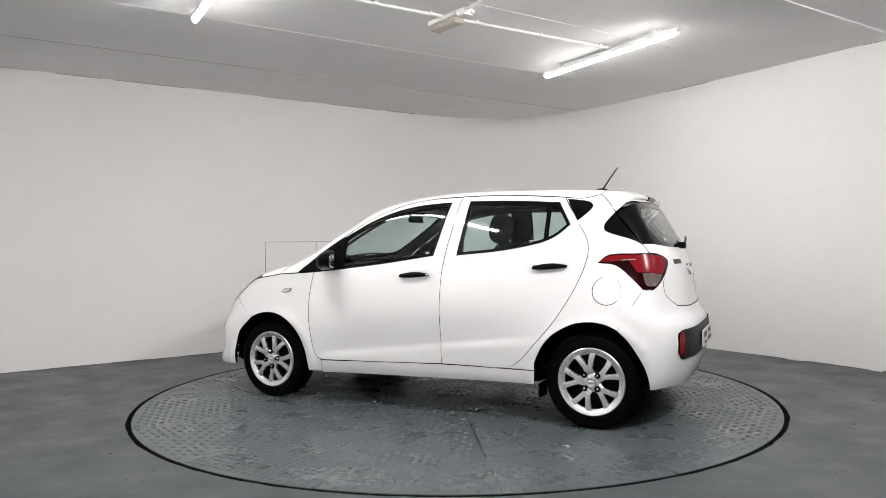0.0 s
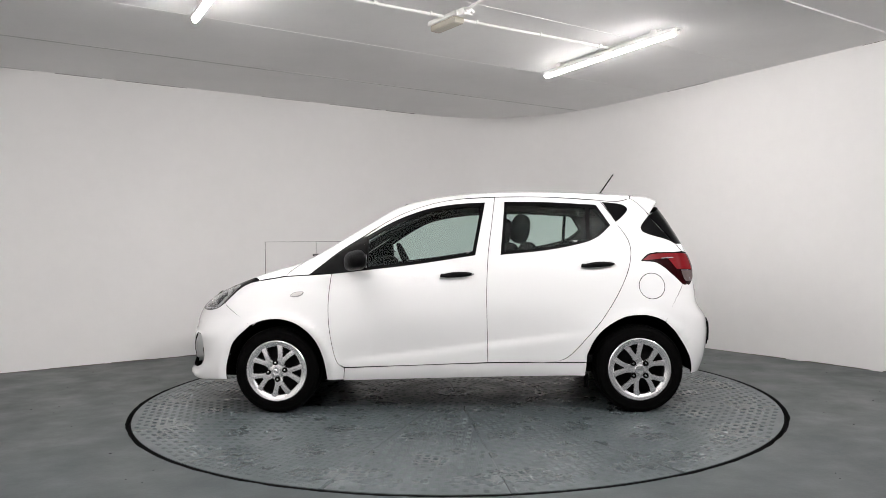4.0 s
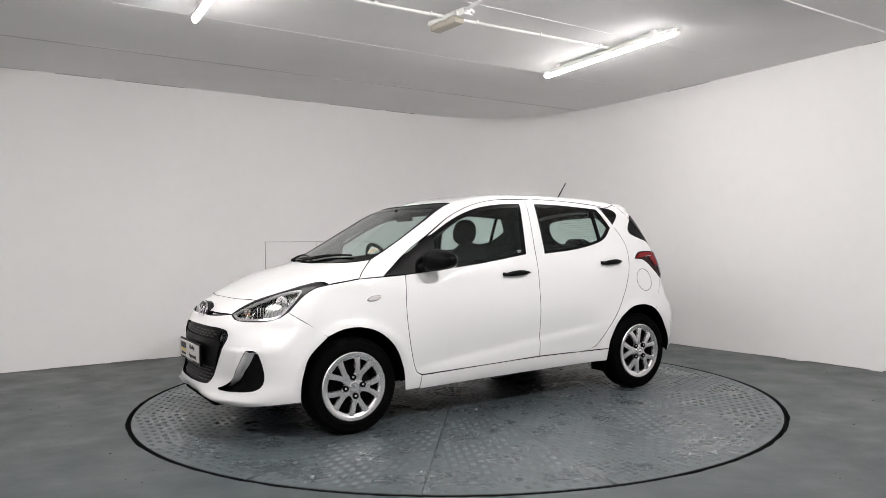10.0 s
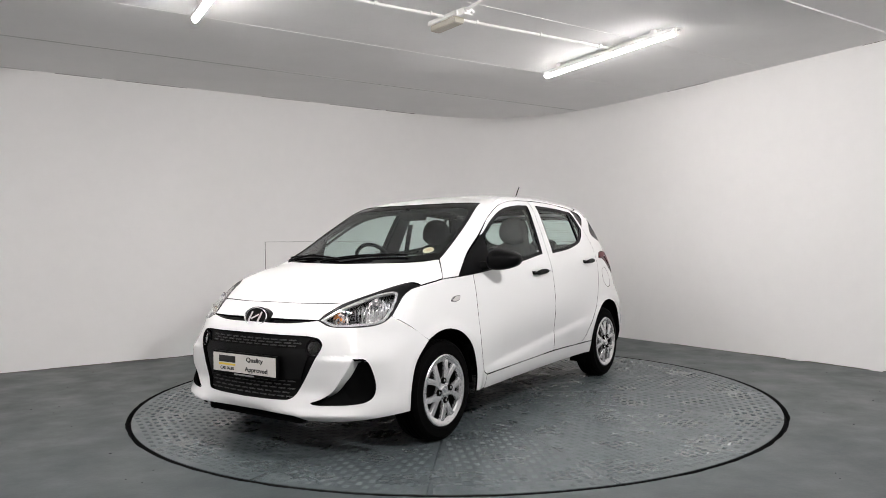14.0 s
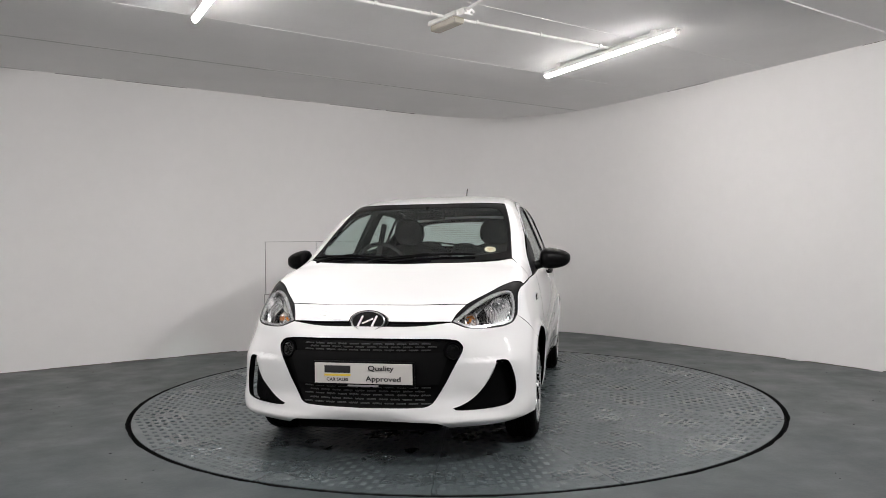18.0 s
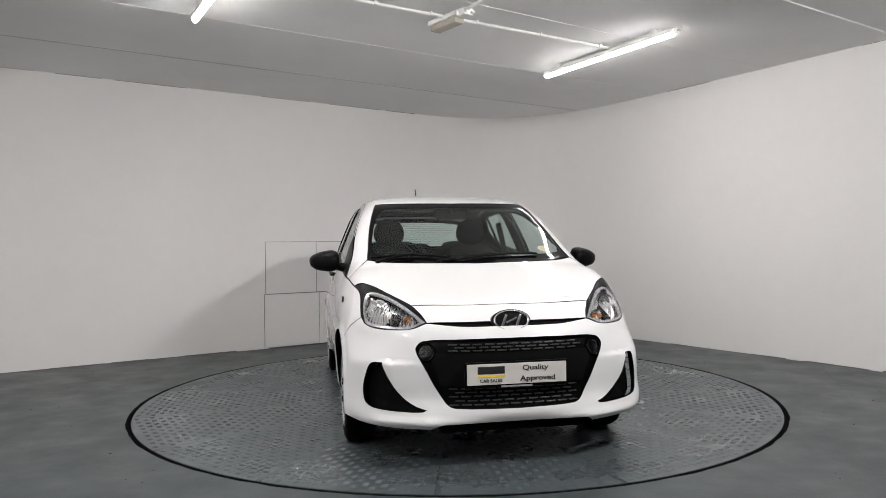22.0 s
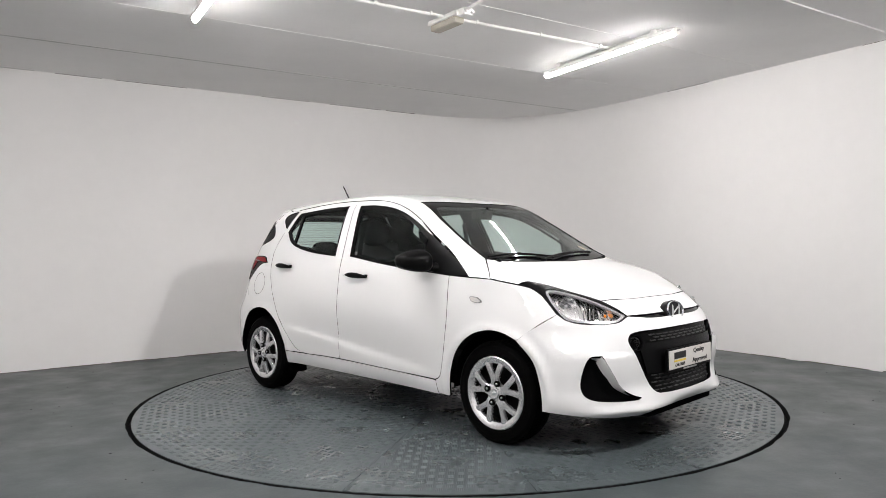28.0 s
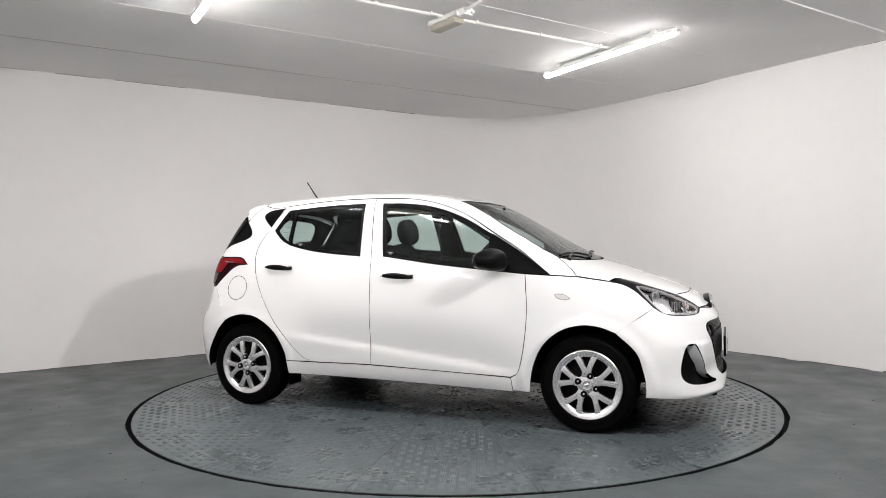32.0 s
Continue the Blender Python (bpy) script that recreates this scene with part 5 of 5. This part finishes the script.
    em = part("emblem", lathe(bmesh.new(), [(1.0, -0.01), (1.0, 0.007), (0.95, 0.011), (0.89, 0.008), (0.86, 0.002), (0.86, -0.01)], 48, oval), M_CHROME, car, "oval chrome emblem", smooth=True)
    part("backing", lathe(bmesh.new(), [(1.12, -0.035), (1.10, -0.002), (0.95, 0.000), (0.5, 0.002), (0.0, 0.003)], 40, oval), M_EYELID, em, "black oval recess")
    for x in (-0.037, 0.037):
        part("stroke", boxed(0.014, 0.062, 0.008, 0.003, m @ pose(x, 0, 0.006, 0, 0, -24)), M_CHROME, em)
    part("stroke", boxed(0.066, 0.011, 0.008, 0.003, m @ pose(0, 0, 0.006, 0, 0, 24)), M_CHROME, em)
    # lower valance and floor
    part("valance", boxed(0.40, 0.74, 0.06, 0.02, pose(1.69, 0, 0.208)), M_BLACK_SHADE, car, "black lower valance")
    part("underbody", boxed(2.5, 1.04, 0.10, 0.02, pose(0.1, 0, 0.27)), M_BLACK_SHADE, car, "dark underside")
    part("fuel_tank", boxed(0.6, 0.8, 0.12, 0.04, pose(-0.45, 0, 0.235)), M_BLACK_SHADE, car)
    part("front_subframe", boxed(0.45, 0.8, 0.12, 0.04, pose(1.15, 0, 0.20)), M_BLACK_SHADE, car)
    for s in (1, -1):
        part("mud_flap", boxed(0.012, 0.14, 0.09, 0.003, pose(-0.862, 0.70 * s, 0.20)), M_BLACK_SHADE, car)
    # aerial
    bm = bmesh.new()
    ellipsoid(bm, pose(-1.075, 0, TOP(-1.075) + 0.004), 0.045, 0.022, 0.016, 2.4, 16, 8)
    aerial = part("aerial", bm, M_BLACK, car, "black roof aerial", smooth=True)
    part("mast", rod(bmesh.new(), (-1.085, 0, TOP(-1.075) + 0.01), (-1.19, 0, 1.628), 0.0055, 10, 0.004), M_BLACK, aerial, smooth=True)
    # wipers
    for y0, y1, x0, x1 in ((-0.12, 0.42, 1.10, 1.02), (-0.62, -0.10, 1.00, 1.085)):
        bm = bmesh.new()
        run = []
        for k in range(9):
            t = k / 8
            y = y0 + (y1 - y0) * t
            x = x0 + (x1 - x0) * t - 0.012 * math.sin(math.pi * t)
            p = TP(round(x, 4), round(y, 4))
            run.append(Vector(p) + Vector((0.003, 0, 0.008)))
        w = part("wiper", tube(bm, run, 0.007, 8), M_BLACK, car, "black wiper blade", smooth=True)
        pv = TP(1.105 if y0 > -0.5 else 1.045, round(y0 - 0.1 if y0 > -0.5 else y0 + 0.04, 4))
        part("wiper_arm", tube(bmesh.new(), [Vector(pv) + Vector((0.004, 0, 0.004)), (Vector(pv) + run[4]) / 2 + Vector((0.004, 0, 0.012)), run[4] + Vector((0, 0, 0.008))], [0.009, 0.007, 0.005], 8), M_BLACK, w, smooth=True)
        part("pivot_cap", lathe(bmesh.new(), [(0.018, -0.02), (0.018, 0.004), (0.012, 0.010), (0, 0.012)], 16, Matrix.Translation(Vector(pv))), M_BLACK, w, smooth=True)
    p = Vector(RR(0.0, 1.085))
    w = part("rear_wiper", tube(bmesh.new(), [p + Vector((-0.03, 0.0, 0.0)), p + Vector((-0.02, -0.2, 0.03)), p + Vector((0.005, -0.40, 0.06))], [0.012, 0.009, 0.006], 8), M_BLACK, car, "black rear wiper", smooth=True)
    part("pivot_cap", boxed(0.055, 0.045, 0.045, 0.012, Matrix.Translation(p + Vector((-0.022, 0, 0)))), M_BLACK, w)
    # spoiler over the rear window
    bm = bmesh.new()
    rows = []
    n = 44
    for k in range(n + 1):
        y = 0.60 * math.sin(math.pi * (k / n - 0.5))
        a = abs(y) / 0.60
        f = max(0, a - 0.80) / 0.20
        f = f * f * (3 - 2 * f)
        edge = -1.418 + 0.04 * a ** 2.2 + 0.085 * f
        z1 = 1.416 - 0.03 * a ** 2 - 0.06 * f
        xf = -1.245
        zf = TP(xf, round(min(abs(y), 0.53), 4))[2] + 0.001 - 0.12 * f * f
        mid_x = (xf + edge) / 2
        zm = (zf + z1) / 2 + 0.008
        zu = 1.362 - 0.05 * a ** 2
        prof = [(xf, zf), (mid_x, zm), (edge + 0.02, z1 + 0.004), (edge, z1 - 0.008), (edge + 0.004, z1 - 0.024), (edge + 0.03, z1 - 0.032), (edge + 0.035, min(zu + 0.006, z1 - 0.036)), (max(-1.36, edge + 0.05), min(zu, z1 - 0.04))]
        rows.append([bm.verts.new((x, y, z)) for x, z in prof])
    for a, b in zip(rows, rows[1:]):
        for i in range(len(a) - 1):
            bm.faces.new((a[i], a[i + 1], b[i + 1], b[i]))
    bm.faces.new(rows[0]), bm.faces.new(rows[-1][::-1])
    gate = [o for o in car.children if o.name == "tailgate"][0]
    part("spoiler", bm, M_PAINT, gate, "white roof spoiler", smooth=True)
    part("brake_light", boxed(0.03, 0.24, 0.03, 0.008, pose(-1.408, 0, 1.398, 0, -35, 0)), M_DARK_RED, gate, "high-level brake light")
    for i in range(10):
        z = 1.315 - i * 0.0205
        wd = 0.44 - 0.01 * i
        line = [Vector(RR(round(-wd + 2 * wd * k / 8, 4), round(z, 4))) + Vector((0.012, 0, 0)) for k in range(9)]
        part("heating_line", tube(bmesh.new(), line, 0.0011, 4), M_HEAT, gate)
    m = skin_pose(RR(0.0, 0.93), out=0.004)
    part("rear_emblem", lathe(bmesh.new(), [(1.0, -0.01), (1.0, 0.006), (0.9, 0.012), (0.8, 0.006), (0.0, 0.008)], 32, m @ Matrix.Diagonal((0.075, 0.04, 1, 1))), M_CHROME, gate, "oval chrome emblem", smooth=True)
    for y in (0.24, 0.275, 0.31, 0.345, 0.38, 0.41):
        part("badge_bar", boxed(0.024, 0.03, 0.004, 0.001, skin_pose(RR(y, 0.985), out=0.002)), M_STEEL, gate)


M_FOG = glass("fog_lens", (0.7, 0.7, 0.7))
M_INDICATOR = material("indicator_bowl", (0.86, 0.80, 0.76), 0.14, metal=1.0)
M_BULB = material("bulb_glass", (0.75, 0.75, 0.78), 0.1, metal=0.6)
M_GRILLE = material("grille_bar", (0.03, 0.03, 0.031), 0.35, spec=0.4)
M_BAND = material("band_plastic", (0.004, 0.004, 0.0043), 0.40, spec=0.1, bump=0.1, bump_size=900)
M_HEAT = material("heating_line", (0.10, 0.06, 0.04), 0.6)
fittings()


# ---- plates and lettering ----
def lettering(words, size, mat, parent, m, name="lettering"):
    cu = bpy.data.curves.new(name, "FONT")
    cu.body, cu.size, cu.extrude, cu.offset = words, size, 0.0006, size * 0.019
    cu.align_x, cu.align_y = "CENTER", "CENTER"
    ob = bpy.data.objects.new(name, cu)
    scene.collection.objects.link(ob)
    bpy.context.view_layer.update()
    me = bpy.data.meshes.new_from_object(ob.evaluated_get(bpy.context.evaluated_depsgraph_get()))
    bpy.data.objects.remove(ob)
    me.materials.clear()
    me.materials.append(mat)
    return part(name, me, None, parent, at=m)


def plates():
    face = Matrix(((0, 0, 1, 1.947), (1, 0, 0, 0), (0, 1, 0, 0.4705), (0, 0, 0, 1)))
    plate = part("front_plate", boxed(0.505, 0.101, 0.006, 0.002, face @ pose(0, 0, -0.003)), M_PLATE_WHITE, car, "white show plate with black lettering")
    part("plate_holder", boxed(0.525, 0.125, 0.014, 0.003, face @ pose(0, -0.004, -0.014)), M_BLACK, plate)
    lettering("Quality", 0.040, M_INK, plate, face @ pose(0.092, 0.026, 0.0012) @ Matrix.Diagonal((1.12, 0.86, 1, 1)))
    lettering("Approved", 0.040, M_INK, plate, face @ pose(0.105, -0.026, 0.0012) @ Matrix.Diagonal((1.12, 0.86, 1, 1)))
    lettering("CAR SALES", 0.0235, M_INK, plate, face @ pose(-0.133, -0.0315, 0.0012) @ Matrix.Diagonal((1.0, 0.95, 1, 1)))
    part("logo_bar", boxed(0.136, 0.036, 0.0012, 0, face @ pose(-0.132, 0.020, 0.0008)), M_INK, plate, "dark logo block")
    part("logo_line", boxed(0.138, 0.010, 0.0012, 0, face @ pose(-0.132, -0.009, 0.0008)), M_YELLOW, plate, "yellow underline")
    part("small_print_bar", boxed(0.16, 0.008, 0.001, 0, face @ pose(-0.002, -0.0615, -0.0062)), M_SMALL, plate)
    back = Matrix(((0, 0, -1, -1.762), (-1, 0, 0, 0), (0, 1, 0, 0.498), (0, 0, 0, 1)))
    plate = part("rear_plate", boxed(0.505, 0.105, 0.010, 0.002, back), M_PLATE_WHITE, car, "white show plate with dark bars")
    for x, y, w, h in ((-0.14, 0.02, 0.13, 0.035), (0.09, 0.026, 0.15, 0.026), (0.10, -0.024, 0.19, 0.026), (-0.13, -0.03, 0.13, 0.016)):
        part("print_bar", boxed(w, h, 0.001, 0, back @ pose(x, y, 0.0055)), M_INK, plate)
    # etched marks on the side panes and a label on the rear pane
    for s in (1, -1):
        for x, z in ((-0.085, 1.062), (-0.80, 1.128)):
            m = skin_pose(S(x, z) * (1, s, 1), out=-0.005)
            for k in range(2):
                part("glass_mark", boxed(0.030 - 0.010 * k, 0.005, 0.0008, 0, m @ pose(0, -0.009 * k, 0)), M_MARK, car, "faint etched mark on the side glass")
    part("rear_label", boxed(0.075, 0.022, 0.0008, 0, skin_pose(RR(0.36, 1.125), out=0.001)), M_MARK, car, "small white label on the rear glass")
    # stickers inside the windscreen
    m = skin_pose(TP(0.915, 0.50), out=-0.012)
    st = part("tax_disc", lathe(bmesh.new(), [(0.036, 0.0), (0.0, 0.0005)], 28, m), M_STICKER, car, "round orange and white windscreen sticker")
    for k in range(3):
        part("print_bar", boxed(0.034 - 0.008 * k, 0.005, 0.0006, 0, m @ pose(0, 0.014 - 0.012 * k, 0.001)), M_ORANGE, st)
    strip = part("dash_card", boxed(0.012, 0.34, 0.05, 0.002, pose(0.87, 0.42, 1.02, 0, -35, 12)), M_CARD, car, "dark printed card behind the windscreen")
    for k in range(5):
        part("print_bar", boxed(0.002, 0.04, 0.006, 0, pose(0.876 - 0.009 * (k - 2), 0.42 + 0.055 * (k - 2), 1.033, 0, -35, 12)), M_SMALL, strip)


M_MARK = material("etched_white", (0.55, 0.56, 0.55), 0.6)
M_SMALL = material("small_print", (0.35, 0.35, 0.35), 0.5)
M_STICKER = material("sticker_paper", (0.75, 0.62, 0.45), 0.5)
M_ORANGE = material("orange_print", (0.6, 0.2, 0.05), 0.5)
M_CARD = material("dark_card", (0.03, 0.03, 0.032), 0.5)
plates()


# ---- cabin ----
def cushion(m, sx, sy, sz, power=3.5):
    bm = bmesh.new()
    ellipsoid(bm, m, sx / 2, sy / 2, sz / 2, power, 24, 14)
    return bm


def cabin():
    # dashboard
    bm = bmesh.new()
    prof = [(1.05, 0.60), (0.52, 0.60), (0.55, 0.80), (0.56, 0.90), (0.62, 0.965), (0.78, 0.985), (0.98, 0.965), (1.06, 0.93)]
    rows = [[bm.verts.new((x - 0.05 * (abs(y) / 0.66) ** 2 * (x > 0.8), y, z - 0.012 * (abs(y) / 0.66) ** 2)) for x, z in prof] for y in [-0.68 + 1.36 * k / 12 for k in range(13)]]
    for a, b in zip(rows, rows[1:]):
        for i in range(len(prof)):
            bm.faces.new((a[i], a[(i + 1) % len(prof)], b[(i + 1) % len(prof)], b[i]))
    bm.faces.new(rows[0]), bm.faces.new(rows[-1])
    dash = part("dashboard", bm, M_DASH, car, "dark grey moulded dashboard", smooth=True)
    part("instrument_hood", cushion(pose(0.60, -0.34, 0.975), 0.2, 0.34, 0.11, 2.6), M_DASH, dash, smooth=True)
    part("radio_screen", boxed(0.06, 0.24, 0.12, 0.02, pose(0.545, 0, 0.90, 0, -12, 0)), M_GLOSS_BLACK, dash)
    # steering wheel
    c = Vector((0.42, -0.345, 0.955))
    m = Matrix.Translation(c) @ pose(0, 0, 0, 0, -66, 0)
    wheel_ob = part("steering_wheel", tube(bmesh.new(), [m @ Vector((0.18 * math.cos(a), 0.18 * math.sin(a), 0)) for a in [2 * math.pi * k / 36 for k in range(36)]], 0.015, 10, True), M_DASH, car, "black steering wheel", smooth=True)
    part("airbag_pad", cushion(m @ pose(0, 0, -0.01), 0.13, 0.17, 0.05, 3), M_DASH, wheel_ob, smooth=True)
    for a in (80, 180, 280):
        q = radians(a)
        part("spoke", rod(bmesh.new(), m @ Vector((0.04 * math.cos(q), 0.04 * math.sin(q), -0.008)), m @ Vector((0.175 * math.cos(q), 0.175 * math.sin(q), 0)), 0.014, 8), M_DASH, wheel_ob, smooth=True)
    part("column", rod(bmesh.new(), c, c + Vector((0.2, 0, -0.09)), 0.045, 14), M_DASH, wheel_ob, smooth=True)
    # front seats
    for y, sx in ((0.345, -0.29), (-0.345, -0.20)):
        seat = new("front_seat")
        seat.parent = car
        tagged(seat, "dark cloth front seat")
        part("seat_cushion", cushion(pose(0.10 + sx, y, 0.55, 0, -8, 0), 0.54, 0.50, 0.2), M_CLOTH, seat, smooth=True)
        part("backrest", cushion(pose(-0.16 + sx, y, 0.82, 0, -14, 0), 0.17, 0.48, 0.62, 3.2), M_CLOTH, seat, smooth=True)
        for dy in (-0.225, 0.225):
            part("bolster", cushion(pose(-0.12 + sx, y + dy, 0.80, 0, -14, 0), 0.16, 0.09, 0.48, 2.6), M_CLOTH, seat, smooth=True)
        bm = bmesh.new()
        vs = ellipsoid(bm, Matrix(), 0.068, 0.122, 0.105, 2.7)
        for v in vs:
            v.co.y *= 1.0 - 0.18 * max(0, v.co.z) / 0.105
            v.co = pose(-0.17 + sx, y, 1.215, 0, -10, 0) @ v.co
        head = part("headrest", bm, M_CLOTH, seat, "dark padded headrest", smooth=True)
        for dy in (-0.035, 0.035):
            part("post", rod(bmesh.new(), (-0.19 + sx, y + dy, 1.06), (-0.183 + sx, y + dy, 1.14), 0.006, 8), M_CHROME, seat)
        part("belt", boxed(0.004, 0.045, 0.62, 0, pose(-0.26, y * 1.72, 0.98, 12 if y > 0 else -12, 0, 0)), M_DASH, car, "dark seat belt")
    # rear bench
    bench = new("rear_bench")
    bench.parent = car
    tagged(bench, "dark cloth rear bench")
    part("seat_cushion", cushion(pose(-0.62, 0, 0.56), 0.5, 1.24, 0.2, 4), M_CLOTH, bench, smooth=True)
    part("backrest", cushion(pose(-0.93, 0, 0.80, 0, -16, 0), 0.18, 1.24, 0.56, 5), M_CLOTH, bench, smooth=True)
    for y in (0.33, 0.0, -0.33):
        part("headrest", cushion(pose(-1.005, y, 1.095 if y else 1.075, 0, -12, 0), 0.09, 0.24 if y else 0.2, 0.10, 3), M_CLOTH, bench, smooth=True)
    part("parcel_shelf", boxed(0.46, 1.16, 0.02, 0.006, pose(-1.24, 0, 1.03)), M_DASH, car, "dark parcel shelf")
    part("floor_pan", boxed(2.5, 1.36, 0.04, 0.01, pose(-0.2, 0, 0.33)), M_DASH, car)
    part("tunnel", boxed(1.1, 0.2, 0.22, 0.04, pose(0.15, 0, 0.46)), M_DASH, car)
    part("gear_lever", rod(bmesh.new(), (0.42, 0, 0.62), (0.38, 0, 0.78), 0.012, 8, 0.022), M_DASH, car)
    # door cards and pillar trims
    for right in (False, True):
        loop = dup(S(0.80, 0.93)) + [S(0.23, 0.978)] + dup(S(-0.2, 1.03)) + dup(S(-0.2, 0.36)) + dup(S(0.72, 0.34))
        panel("front_door_card", [loop], SIDE, M_DASH, car, "dark door lining", offset=-0.055, gap=0, right=right, depth=0.01)
        loop = dup(S(-0.24, 1.03)) + [S(-0.61, 1.06), S(-0.87, 1.11)] + dup(S(-1.1, 1.14)) + dup(S(-0.9, 0.5)) + dup(S(-0.7, 0.36)) + dup(S(-0.24, 0.36))
        panel("rear_door_card", [loop], SIDE, M_DASH, car, "dark door lining", offset=-0.055, gap=0, right=right, depth=0.01)
        for loop in (dup(S(-0.13, 1.03)) + dup(S(-0.2, 1.40)) + dup(S(-0.34, 1.40)) + dup(S(-0.31, 1.03)),
                     dup(S(-0.93, 1.36)) + dup(S(-1.2, 1.36)) + dup(S(-1.3, 1.05)) + dup(S(-1.03, 1.10)) + dup(S(-1.06, 1.24)),
                     dup(S(0.62, 1.13)) + [S(0.38, 1.28), S(0.2, 1.36), S(-0.2, 1.41), S(-0.6, 1.40)] + dup(S(-1.0, 1.37)) + dup(S(-1.0, 1.352)) + [S(-0.6, 1.385), S(-0.2, 1.392), S(0.2, 1.34), S(0.38, 1.26)] + dup(S(0.60, 1.12))):
            panel("pillar_trim", [loop], SIDE, M_TRIM_SHADED, car, "grey pillar lining, darkened for cabin shade", offset=-0.035, gap=0, right=right, depth=0.01)
    # interior mirror and visors
    part("interior_mirror", boxed(0.025, 0.22, 0.062, 0.012, pose(0.40, 0, 1.315, 0, 12, 0)), M_BLACK, car, "black interior mirror")
    part("mirror_stem", rod(bmesh.new(), (0.42, 0, 1.33), (0.47, 0, 1.365), 0.012, 8), M_BLACK, car)
    loop = dup(TP(0.42, 0.0)) + dup(TP(0.40, 0.45)) + dup(TP(0.36, 0.50)) + dup(TP(-1.15, 0.50)) + dup(TP(-1.15, 0.0))
    panel("headlining", [loop], UP, M_LINER, car, "pale grey headlining, coloured near-black for cabin shade", both=True, offset=-0.03, gap=0, depth=0.01)
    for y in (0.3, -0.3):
        part("sun_visor", boxed(0.15, 0.36, 0.018, 0.007, pose(0.36, y, 1.372, 0, 20, 0)), M_TRIM_SHADED, car, "grey sun visor, darkened for cabin shade")


# grey trim darkened in colour to stand for shade inside the cabin
M_TRIM_SHADED = material("shaded_pillar_plastic", (0.022, 0.022, 0.022), 0.7, spec=0.1)
cabin()


# ---- what turns ----
def motions():
    rows = [(t, turn(t)) for t in range(33)]
    walk(turntable, [(t, Matrix.Rotation(a, 4, "Z")) for t, a in rows])
    walk(car, [(t, Matrix.Rotation(a, 4, "Z") @ Matrix.Translation((*CAR_AT, 0))) for t, a in rows])


motions()
